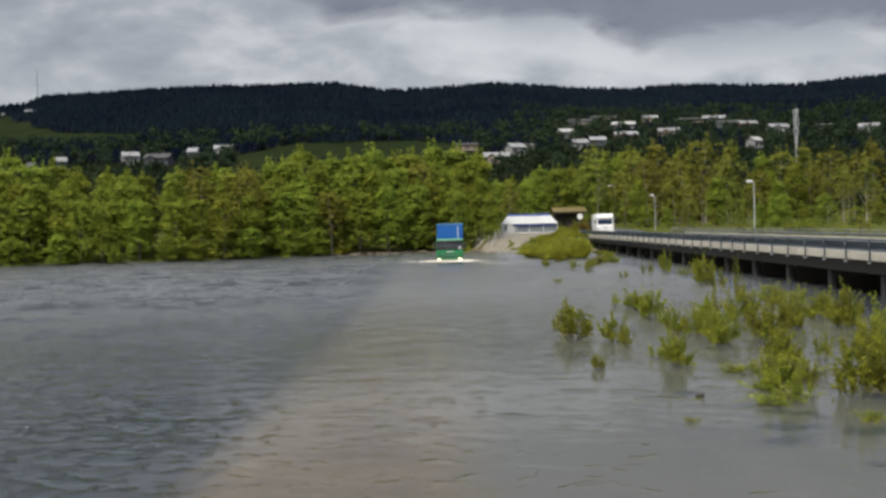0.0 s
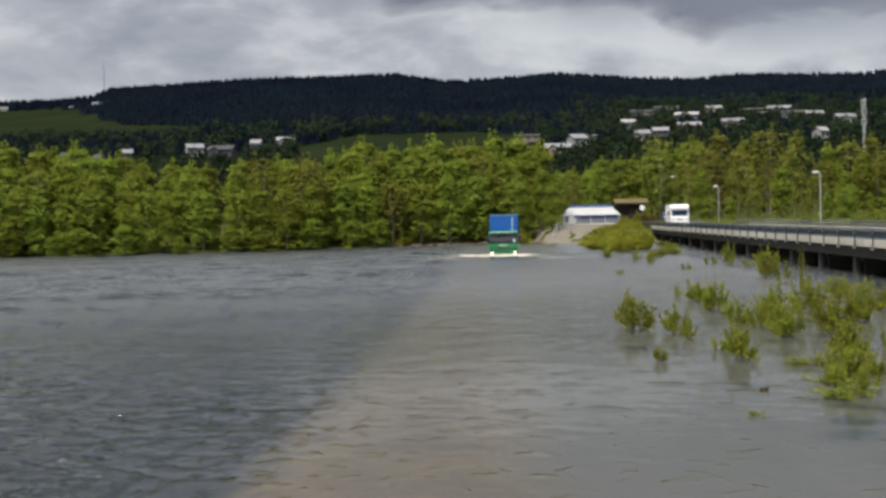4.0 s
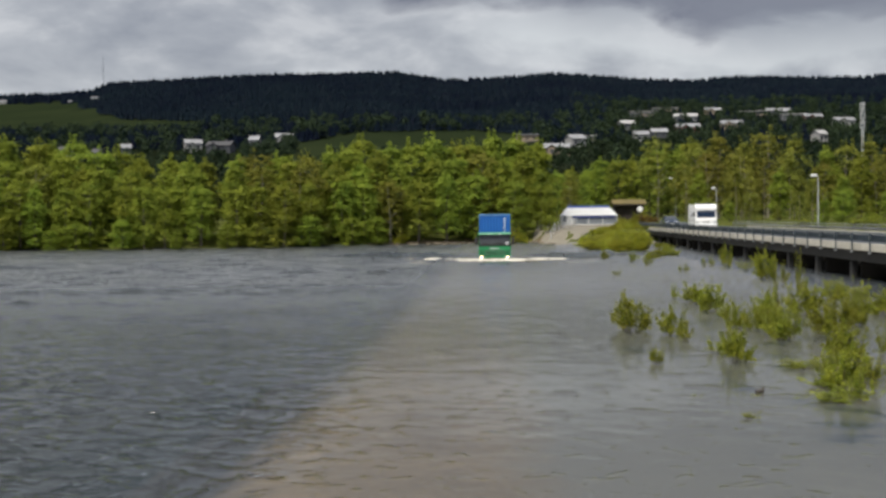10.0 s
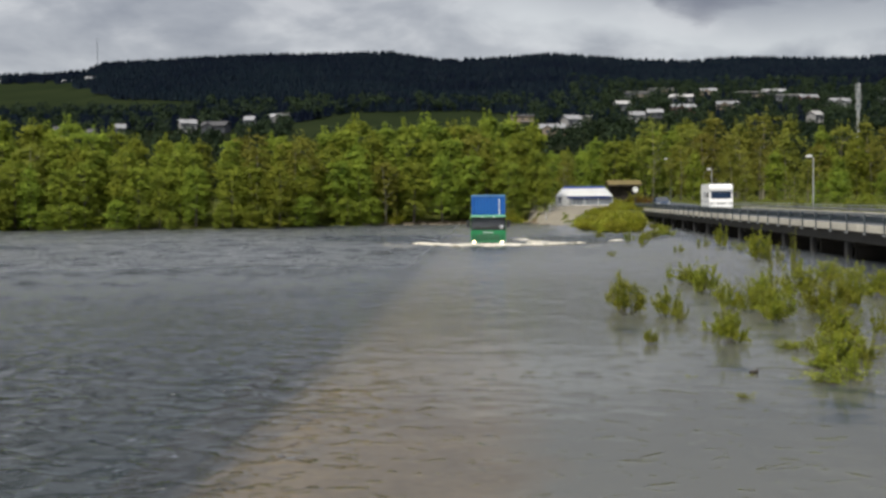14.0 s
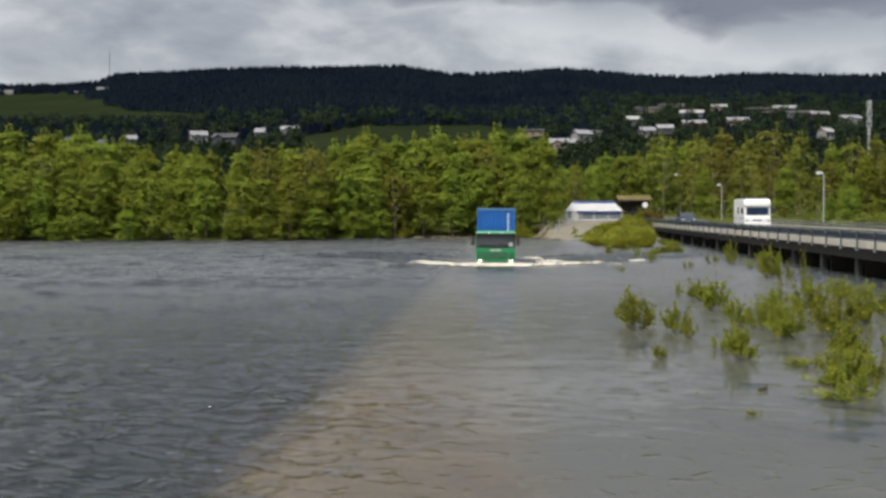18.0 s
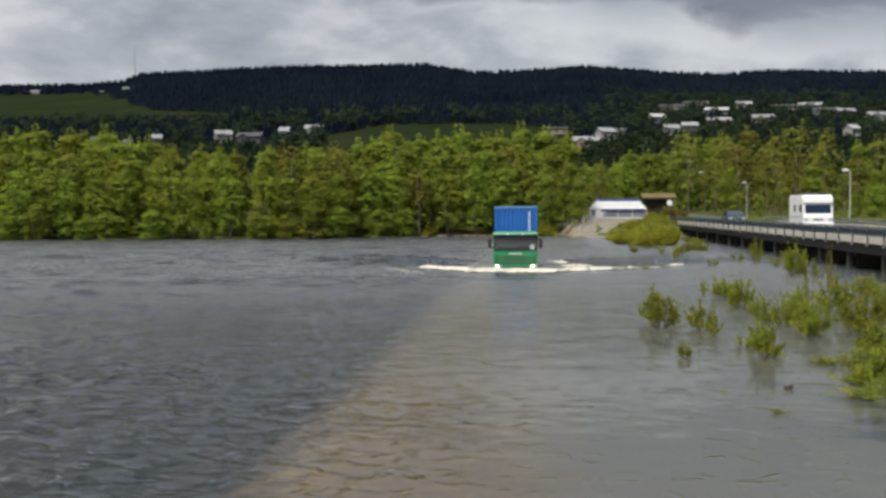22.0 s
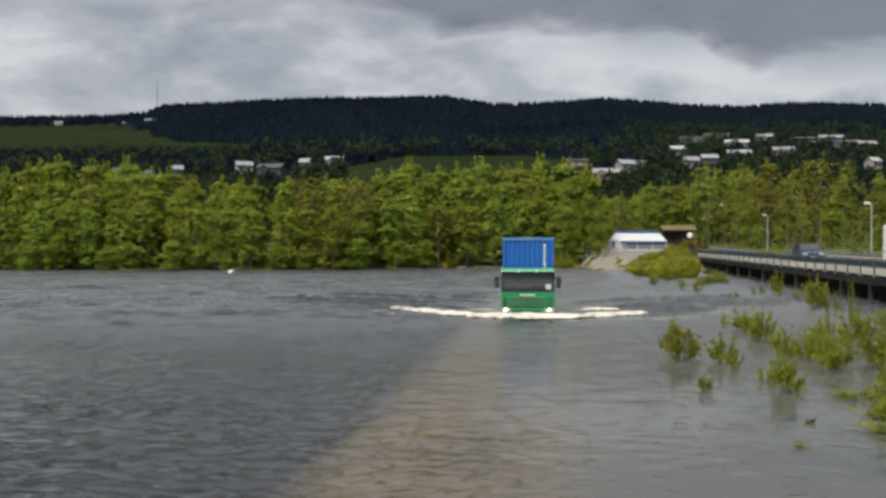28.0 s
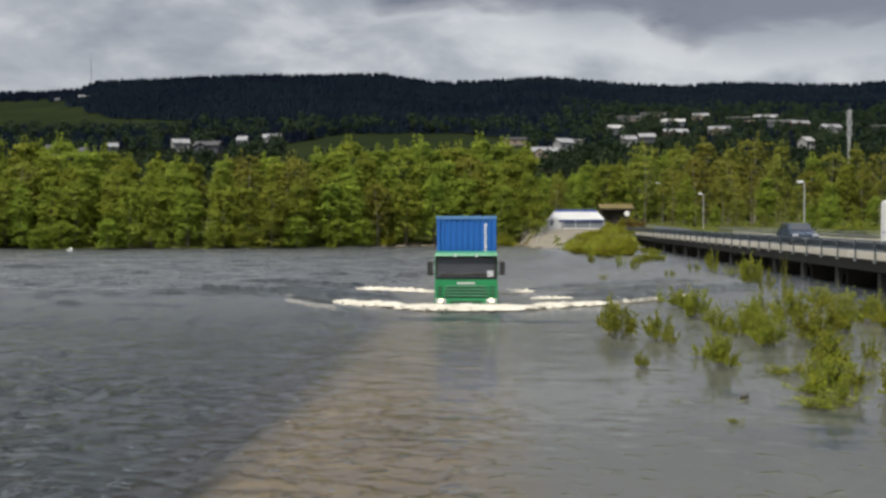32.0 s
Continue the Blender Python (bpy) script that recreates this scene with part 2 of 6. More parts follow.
# concrete below the deck: its shade is painted into near-black base colours
SHADED_CONCRETE = surface("weathered_concrete", (0.012, 0.011, 0.010), (0.032, 0.029, 0.025), 0.85, 0.5, 9.0, 0.3, vary=0.15)
SHADED_COLUMN = surface("stained_column_concrete", (0.016, 0.016, 0.016), (0.036, 0.036, 0.036), 0.85, 0.5, 9.0, 0.3, vary=0.15)
STEEL = surface("galvanised_steel", (0.022, 0.036, 0.050), (0.055, 0.076, 0.096), 0.5, 0.8, 16.0, 0.1, metal=0.15, vary=0.15)
PALE_STEEL = surface("pale_steel", (0.42, 0.44, 0.46), (0.58, 0.59, 0.6), 0.5, 0.8, 16.0, 0.05, metal=0.3)
WEATHERED = surface("weathered_zinc", (0.15, 0.16, 0.17), (0.27, 0.285, 0.30), 0.5, 0.8, 16.0, 0.1, metal=0.2, vary=0.2)
EARTH = surface("bare_bank_earth", (0.06, 0.045, 0.028), (0.17, 0.13, 0.082), 0.9, 0.5, 5.0, 0.6, reach=0.06, spec=0.1)
ROCK = surface("shore_stone", (0.07, 0.058, 0.04), (0.145, 0.12, 0.085), 0.85, 1.2, 9.0, 0.5, vary=0.3)
PALE_BARK = surface("pale_birch_bark", (0.16, 0.145, 0.11), (0.36, 0.335, 0.27), 0.85, 1.2, 12.0, 0.4, vary=0.3)
BARK = surface("bark", (0.06, 0.05, 0.04), (0.17, 0.15, 0.12), 0.9, 1.5, 14.0, 0.5, vary=0.3)
LEAF = foliage("broad_leaves", (0.060, 0.106, 0.018), (0.325, 0.370, 0.049), 0.36, 0.035, sheen=0.05)
OLIVE_LEAF = foliage("olive_leaves", (0.062, 0.078, 0.015), (0.305, 0.300, 0.054), 0.38, sheen=0.05)
WILLOW = foliage("willow_leaves", (0.070, 0.110, 0.016), (0.385, 0.395, 0.050), 0.42, 0.02, sheen=0.05, patch=3.5)
REED = foliage("bank_reeds", (0.15, 0.180, 0.020), (0.46, 0.455, 0.052), 0.42, 0.02, sheen=0.05, patch=2.5)
# cloud shade and blue distance over the hill are put into the needles' colour
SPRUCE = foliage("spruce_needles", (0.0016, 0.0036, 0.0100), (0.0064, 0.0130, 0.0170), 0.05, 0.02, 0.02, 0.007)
# leaves under the same cloud, their shade carried by the base tones
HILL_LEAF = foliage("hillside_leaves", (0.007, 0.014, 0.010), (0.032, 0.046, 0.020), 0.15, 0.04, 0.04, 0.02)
GREEN = surface("green_truck_paint", (0.010, 0.165, 0.060), (0.018, 0.22, 0.085), 0.32, 0.6, 8.0, 0.0)
PALE_GREEN = surface("pale_green_visor", (0.05, 0.24, 0.12), (0.10, 0.32, 0.18), 0.4, 0.8, 8.0, 0.0)
BLUE = surface("blue_container_paint", (0.006, 0.085, 0.35), (0.012, 0.125, 0.45), 0.5, 0.7, 9.0, 0.05)
PALE_BLUE = surface("scuffed_blue_edge", (0.06, 0.19, 0.42), (0.13, 0.28, 0.52), 0.5, 2.0, 12.0, 0.05)
RUST = surface("rusty_fitting", (0.12, 0.05, 0.03), (0.24, 0.12, 0.07), 0.7, 3.0, 20.0, 0.2)
BLACK = surface("black_plastic", (0.012, 0.012, 0.013), (0.03, 0.03, 0.032), 0.5, 2.0, 20.0, 0.1)
RUBBER = surface("tyre_rubber", (0.015, 0.015, 0.015), (0.035, 0.034, 0.032), 0.8, 3.0, 20.0, 0.2)
WHITE = surface("white_gelcoat", (0.74, 0.75, 0.76), (0.84, 0.84, 0.84), 0.3, 0.8, 10.0, 0.0)
PVC = surface("white_tent_cloth", (0.74, 0.75, 0.77), (0.84, 0.85, 0.86), 0.55, 0.8, 6.0, 0.1)
CLEAR_PVC = surface("milky_tent_window", (0.12, 0.14, 0.17), (0.22, 0.245, 0.28), 0.3, 1.0, 8.0, 0.0)
BLUE_TRIM = surface("dark_blue_trim", (0.012, 0.03, 0.14), (0.02, 0.05, 0.22), 0.5, 1.0, 8.0, 0.0)
MARK = surface("white_marking", (0.62, 0.66, 0.70), (0.78, 0.80, 0.82), 0.5, 3.0, 20.0, 0.0)
CAR_PAINT = surface("slate_blue_car_paint", (0.035, 0.055, 0.095), (0.055, 0.08, 0.13), 0.25, 0.8, 9.0, 0.0, metal=0.3)
REFLECTED_TREES = surface("dark_dashboard", (0.010, 0.011, 0.013), (0.024, 0.025, 0.028), 0.5, 3.0, 20.0, 0.05)
# window and cab glass tints are lifted to carry the sky's reflection
GLASS = glass_material("dark_window_glass", (0.040, 0.046, 0.054))
CAB_GLASS = glass_material("grey_cab_glass", (0.085, 0.093, 0.108))
BLUE_GLASS = glass_material("blue_tinted_glass", (0.03, 0.06, 0.13))
HEADLIGHT = glow("lit_headlight", (1.0, 0.68, 0.36), 12.0)
TURF = surface("turf_roof", (0.075, 0.062, 0.020), (0.165, 0.125, 0.040), 0.95, 0.8, 9.0, 0.8, reach=0.06)
DARK_WOOD = surface("tarred_timber", (0.022, 0.018, 0.014), (0.05, 0.039, 0.03), 0.8, 1.0, 12.0, 0.3)
FOAM = surface("churned_foam", (0.34, 0.32, 0.27), (0.74, 0.71, 0.62), 0.7, 1.2, 7.0, 0.5, reach=0.05)
WALL_WHITE = surface("white_house_wall", (0.25, 0.25, 0.255), (0.38, 0.38, 0.38), 0.7, 0.15, 2.0, 0.0, vary=0.2)
WALL_GREY = surface("grey_house_wall", (0.10, 0.105, 0.12), (0.18, 0.185, 0.20), 0.7, 0.15, 2.0, 0.0, vary=0.3)
WALL_TAN = surface("tan_house_wall", (0.20, 0.155, 0.11), (0.29, 0.235, 0.175), 0.7, 0.15, 2.0, 0.0, vary=0.2)
WALL_RED = surface("red_house_wall", (0.10, 0.035, 0.03), (0.16, 0.06, 0.05), 0.7, 0.15, 2.0, 0.0, vary=0.2)
WALL_DARK = surface("dark_house_wall", (0.03, 0.034, 0.045), (0.06, 0.066, 0.08), 0.7, 0.15, 2.0, 0.0, vary=0.2)
ROOF_GREY = surface("grey_roof", (0.16, 0.165, 0.18), (0.27, 0.275, 0.29), 0.7, 0.2, 2.0, 0.0, vary=0.3)
ROOF_DARK = surface("dark_roof", (0.03, 0.03, 0.035), (0.07, 0.07, 0.075), 0.7, 0.2, 2.0, 0.0, vary=0.3)

# ---------------------------------------------------------------- mesh helpers


def part(name, bm, mat, parent=None, label=""):
    """Links a bmesh as one mesh object, under a thing or a part."""
    me = bpy.data.meshes.new(name)
    bm.to_mesh(me)
    bm.free()
    me.materials.append(mat)
    ob = new(name, me)
    ob.parent = parent
    if label:
        tagged(ob, label)
    return ob


def twin(ob, parent, m):
    """Another object on the same mesh."""
    o = new(ob.name.split(".")[0], ob.data)
    o.parent = parent
    o.matrix_basis = m
    return o


def thing(name, label, category, m=None, group=""):
    e = new(name)
    e.empty_display_size = 0.2
    if m is not None:
        e.matrix_basis = m
    return tagged(e, label, category, group)


def add_box(bm, x0, x1, y0, y1, z0, z1, bevel=0.0):
    r = bmesh.ops.create_cube(bm, size=1.0)
    vs = r["verts"]
    bmesh.ops.transform(bm, verts=vs, matrix=Matrix.LocRotScale(((x0 + x1) / 2, (y0 + y1) / 2, (z0 + z1) / 2), None, (x1 - x0, y1 - y0, z1 - z0)))
    if bevel:
        es = list({e for v in vs for e in v.link_edges})
        bmesh.ops.bevel(bm, geom=es, offset=bevel, segments=2, affect="EDGES", profile=0.6)
    return bm


def box(x0, x1, y0, y1, z0, z1, bevel=0.0):
    return add_box(bmesh.new(), x0, x1, y0, y1, z0, z1, bevel)


def add_tube(bm, a, b, r0, r1=None, n=8):
    a, b = Vector(a), Vector(b)
    r1 = r0 if r1 is None else r1
    q = (b - a).to_track_quat("Z", "Y").to_matrix().to_4x4()
    bmesh.ops.create_cone(bm, cap_ends=True, segments=n, radius1=r0, radius2=r1, depth=(b - a).length,
                          matrix=Matrix.Translation((a + b) / 2) @ q)
    return bm


def tube(a, b, r0, r1=None, n=8):
    return add_tube(bmesh.new(), a, b, r0, r1, n)


def prism(profile, x0, x1, axis="x"):
    """A closed profile (pairs) swept along an axis: for 'x' the pairs are y, z; for 'y' x, z."""
    bm = bmesh.new()
    ends = []
    for s in (x0, x1):
        ends.append([bm.verts.new((s, a, b) if axis == "x" else (a, s, b)) for a, b in profile])
    bm.faces.new(ends[0])
    bm.faces.new(ends[1][::-1])
    n = len(profile)
    for i in range(n):
        bm.faces.new((ends[0][i], ends[1][i], ends[1][(i + 1) % n], ends[0][(i + 1) % n]))
    bmesh.ops.recalc_face_normals(bm, faces=bm.faces)
    return bm


def mesh_np(name, verts, faces, mats, index=None, smooth=False):
    me = bpy.data.meshes.new(name)
    verts, faces = np.asarray(verts, np.float32), np.asarray(faces, np.int32)
    k = faces.shape[1]
    me.vertices.add(len(verts))
    me.vertices.foreach_set("co", verts.ravel())
    me.loops.add(faces.size)
    me.loops.foreach_set("vertex_index", faces.ravel())
    me.polygons.add(len(faces))
    me.polygons.foreach_set("loop_start", np.arange(0, faces.size, k, dtype=np.int32))
    me.polygons.foreach_set("loop_total", np.full(len(faces), k, np.int32))
    if index is not None:
        me.polygons.foreach_set("material_index", np.asarray(index, np.int32))
    me.polygons.foreach_set("use_smooth", np.full(len(faces), smooth))
    for m in mats:
        me.materials.append(m)
    me.update(calc_edges=True)
    me.validate()
    return me


def unit(v):
    return v / np.maximum(np.linalg.norm(v, axis=1, keepdims=True), 1e-6)


def leaf_quads(rng, pts, normals, size, spread=0.6, slim=0.6):
    """Diamond leaf clumps at pts that face roughly along normals."""
    n = len(pts)
    nn = unit(normals + rng.normal(0, spread, (n, 3)))
    a = unit(np.cross(nn, rng.normal(0, 1, (n, 3))))
    b = np.cross(nn, a)
    s = size * rng.uniform(0.6, 1.3, (n, 1))
    v = np.stack([pts + a * s, pts + b * s * slim + nn * s * 0.15, pts - a * s, pts - b * s * slim + nn * s * 0.15], 1).reshape(-1, 3)
    f = np.arange(4 * n).reshape(n, 4)
    return v, f


def leaf_tris(rng, pts, normals, size, spread=0.5, slim=0.7):
    """Three-cornered leaf sprays at pts that face roughly along normals."""
    n = len(pts)
    nn = unit(normals + rng.normal(0, spread, (n, 3)))
    a = unit(np.cross(nn, rng.normal(0, 1, (n, 3))))
    b = np.cross(nn, a)
    s = size * rng.uniform(0.55, 1.4, (n, 1))
    v = np.stack([pts + a * s, pts - a * s * 0.5 + b * s * slim, pts - a * s * 0.6 - b * s * slim], 1).reshape(-1, 3)
    return v, np.arange(3 * n).reshape(n, 3)

# ---------------------------------------------------------------- terrain
SHORE_X = [-400, -120, -50, -38, -25.6, -13, -3, 3.5, 6, 8.5, 12, 16, 18, 31, 34, 60, 120, 400]
SHORE_Y = [118, 128, 135, 136, 139, 147.5, 153, 155, 148, 143, 146, 146, 145, 145, 138, 108, 76, 60]
RIDGE_U = [-0.6, -0.371, -0.342, -0.328, -0.275, -0.213, -0.137, -0.085, -0.047, -0.009, 0.048, 0.105, 0.153, 0.201, 0.248, 0.296, 0.334, 0.375, 0.6]
RIDGE_E = [0.104, 0.1054, 0.1081, 0.1139, 0.1160, 0.1183, 0.1189, 0.1191, 0.1120, 0.1126, 0.1160, 0.1108, 0.1083, 0.1109, 0.1094, 0.1087, 0.1126, 0.1154, 0.118]
ROAD_L, ROAD_R = -3.72, 0.92


def smooth01(t):
    t = np.clip(t, 0, 1)
    return t * t * (3 - 2 * t)


def ground(x, y):
    """Height of the one ground sheet, for arrays."""
    x, y = np.asarray(x, float), np.asarray(y, float)
    s = y - np.interp(x, SHORE_X, SHORE_Y)
    land = 1.5 * smooth01(s / 9) + 0.5 * smooth01((s - 10) / 18) + 0.008 * np.clip(y - 170, 0, 180)
    wet = -2.6 * smooth01(-s / 14) - 0.06
    z = np.where(s > 0, land, wet)
    # shallow drowned meadow right of the road
    shelf = -0.75 - 0.02 * np.clip(x - ROAD_R, 0, 40) - 0.12 * np.clip(x - 34, 0, 20)
    z = np.where((x > ROAD_R) & (s <= 0), np.maximum(z, shelf), z)
    # road bank under the flood
    bank = -0.47 - np.clip(ROAD_L - x, 0, 50) * 0.45 - np.clip(x - ROAD_R, 0, 50) * 0.06
    z = np.where((y < 160) & (s < 2), np.maximum(z, bank), z)
    # the bank on which the camera stands
    near = np.interp(y, [-60, 2, 8, 13], [2.0, 1.9, 0.2, -3.0])
    z = np.maximum(z, near)
    # hill
    u = x / np.maximum(y, 50)
    k = (np.interp(u, RIDGE_U, RIDGE_E) * 2000 - 8) / 231.0
    up = np.clip(y - 350, 0, 1650) * 0.14 * k - np.clip(y - 2000, 0, 3000) * 0.02
    return z + np.where(y > 350, up, 0)


def ground1(x, y):
    return float(ground([x], [y])[0])


def in_field(x, y):
    u, e = x / y, (ground(x, y) - 3.5) / y
    a = (u > -0.172) & (u < 0.03) & (e > 0.045) & (e < 0.0705 - 0.18 * np.clip(-0.12 - u, 0, 1) - 0.12 * np.clip(u + 0.02, 0, 1))
    b = (u < -0.250) & (e > 0.0735) & (e < 0.0850 - 0.03 * np.clip(u + 0.37, 0, 1))
    c = (u < -0.300) & (e > 0.0735) & (e < 0.0985 - 0.26 * np.clip(u + 0.371, 0, 1) + 0.0008 * np.sin(u * 400))
    return a | b | c


def steps(*spans):
    v = []
    for a, b, d in spans:
        v += list(np.arange(a, b, d))
    return np.array(v + [spans[-1][1]])


def build_ground():
    xs = steps((-2400, -400, 100), (-400, -80, 6), (-80, -8, 2), (-8, 4, 0.33), (4, 40, 1.5), (40, 120, 5), (120, 400, 6), (400, 2400, 100))
    ys = steps((-300, -20, 40), (-20, 90, 3), (90, 185, 1.5), (185, 400, 12), (400, 1000, 8), (1000, 2100, 15), (2100, 4000, 200))
    gx, gy = np.meshgrid(xs, ys)
    gz = ground(gx, gy)
    n, m = gx.shape
    v = np.stack([gx, gy, gz], -1).reshape(-1, 3)
    i = np.arange(n * m).reshape(n, m)
    f = np.stack([i[:-1, :-1], i[:-1, 1:], i[1:, 1:], i[1:, :-1]], -1).reshape(-1, 4)
    c = v[f].mean(1)
    cx, cy, cz = c.T
    idx = np.zeros(len(f), int)
    idx[cz > 0.12] = 1
    idx[(cz <= 0.12) & (cx > ROAD_R) & (cz > -1.9)] = 4
    idx[(cz <= 0.12) & (cx > ROAD_L - 4.5) & (cx <= ROAD_R + 3) & (cy < 112)] = 5
    idx[(cz <= 0.12) & (cx > ROAD_L - 0.9) & (cx <= ROAD_R) & (cy >= 112) & (cy < 160)] = 4
    idx[(cz > 0.0) & (cx > -14) & (cx < 7) & (cy - np.interp(cx, SHORE_X, SHORE_Y) < 3.2) & (cy < 170) & (cy > 120)] = 6
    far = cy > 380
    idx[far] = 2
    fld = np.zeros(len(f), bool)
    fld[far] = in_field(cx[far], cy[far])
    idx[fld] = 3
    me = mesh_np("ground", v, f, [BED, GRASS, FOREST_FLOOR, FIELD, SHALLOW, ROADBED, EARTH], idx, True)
    tagged(new("ground", me), "river bed, grassy banks and wooded hillside", "ground", kind="structure")
    # flooded road and the gravel ramp that leaves the water
    ry = np.concatenate([np.arange(-60, 120, 2.0), np.arange(120, 176.1, 1.5)])
    cx = np.interp(ry, [0, 100, 118, 135, 150, 176], [-1.4, -1.0, 0.8, 3.6, 7.0, 12.5])
    half = np.interp(ry, [0, 110, 146, 160, 176], [2.32, 2.3, 2.8, 4.6, 7.0])
    cols = np.linspace(-1, 1, 9)
    vx = cx[:, None] + half[:, None] * cols
    vy = np.repeat(ry[:, None], 9, 1)
    vz = np.maximum(ground(vx, vy), -0.46) + 0.10 - 0.085 * np.abs(cols)
    v = np.stack([vx, vy, vz], -1).reshape(-1, 3)
    i = np.arange(len(v)).reshape(len(ry), 9)
    f = np.stack([i[:-1, :-1], i[:-1, 1:], i[1:, 1:], i[1:, :-1]], -1).reshape(-1, 4)
    dry = v[f].mean(1)[:, 1] > 141
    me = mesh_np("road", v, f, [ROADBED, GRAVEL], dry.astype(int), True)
    tagged(new("road", me), "sandy road lying under shallow brown flood water", "road", kind="structure")


build_ground()


def build_water():
    xs = steps((-900, -100, 100), (-100, -34, 0.9), (-34, -19, 0.3), (-19, 14, 0.15), (14, 30, 0.3), (30, 60, 1.0), (60, 900, 120))
    ys = steps((-60, 8, 17), (8, 34, 0.13), (34, 62, 0.22), (62, 110, 0.42), (110, 172, 0.8), (172, 420, 31))
    gx, gy = np.meshgrid(xs, ys)
    # short wind ripples: a random sea, of which only the higher crests stand out where the water lies calm
    rng = np.random.default_rng(8)
    fine = np.interp(gy, [8, 34, 62, 110, 172, 173], [0.13, 0.2, 0.4, 0.8, 0.9, 40])
    fine = np.maximum(fine, np.interp(np.abs(gx), [0, 18, 34, 100, 101], [0.14, 0.20, 0.6, 0.9, 40]))
    sea, power = np.zeros_like(gx), np.zeros_like(gx)
    for i in range(54):
        wl = 0.5 * 1.042 ** i * rng.uniform(0.9, 1.1)
        a = rng.normal(math.radians(98), math.radians(48))
        kx, ky = 2 * math.pi / wl * math.cos(a), 2 * math.pi / wl * math.sin(a)
        bend = 0.7 * np.sin(gx * 0.17 * rng.uniform(0.5, 1.5) + rng.uniform(0, 6)) + 0.7 * np.sin(gy * 0.13 * rng.uniform(0.5, 1.5) + rng.uniform(0, 6))
        # a train lives where the sheet can carry it, and fades where much shorter ones do
        live = smooth01((wl / fine - 2.4) / 1.4) * smooth01((11.0 - wl / fine) / 4.0) * wl ** 0.3
        sea += live * np.sin(kx * gx + ky * gy + rng.uniform(0, 6.3) + bend * 2)
        power += live ** 2 * 0.5
    scale = np.sqrt(np.maximum(power, 1e-9))
    sea = np.where(power > 1e-6, sea / scale, 0.0)
    # gusts: patches and long streaks of rougher water
    gust = np.zeros_like(gx)
    for i in range(9):
        gust += np.sin(gx * rng.uniform(-0.16, 0.16) * (1 + i % 3) + gy * rng.uniform(0.12, 0.42) * (1 + i % 3) + rng.uniform(0, 6.3) + 1.3 * np.sin(gx * 0.07 * rng.uniform(0.5, 1.6) + gy * 0.06 + i)) / 2.2
    deep = smooth01((-3.6 + 0.012 * gy - gx) / 3.0)
    near = smooth01((34 - gy) / 17)
    calm = 1.55 - 0.45 * deep - 0.95 * deep * near - 0.42 * gust
    crest = np.clip(sea - calm, 0, 3)
    length = np.interp(fine, [0.13, 0.2, 0.4, 0.8, 0.9], [0.75, 1.0, 1.7, 2.9, 3.1])
    steep = (0.15 + 0.16 * deep + 0.10 * deep * near) * np.interp(gy, [8, 30, 50, 80, 140], [1.0, 0.9, 0.5, 0.3, 0.25])
    gz = steep * 0.085 * length * crest ** 1.15 * (power > 1e-6) + 0.0022 * length * sea * (0.25 + deep)
    # further out the whole reach is ruffled, in streaks
    gz += 0.024 * length * sea * smooth01((gy - 30) / 34) * np.clip(0.75 + 0.3 * gust, 0.15, 1.5) * (0.45 + 0.55 * smooth01((0.5 - gx) / 5 + smooth01((gy - 60) / 40)))
    gz -= 0.01
    v = np.stack([gx, gy, gz], -1).reshape(-1, 3)
    i = np.arange(gx.size).reshape(gx.shape)
    f = np.stack([i[:-1, :-1], i[:-1, 1:], i[1:, 1:], i[1:, :-1]], -1).reshape(-1, 4)
    ob = new("water", mesh_np("water", v, f, [WATER], None, True))
    return tagged(ob, "murky grey-brown flood water with small ripples", "water", kind="structure")


water = build_water()

# ---------------------------------------------------------------- bridge
BX0, BX1 = 18.3, 30.6
DECK = 1.80
BY0, BY1 = -26.0, 150.0


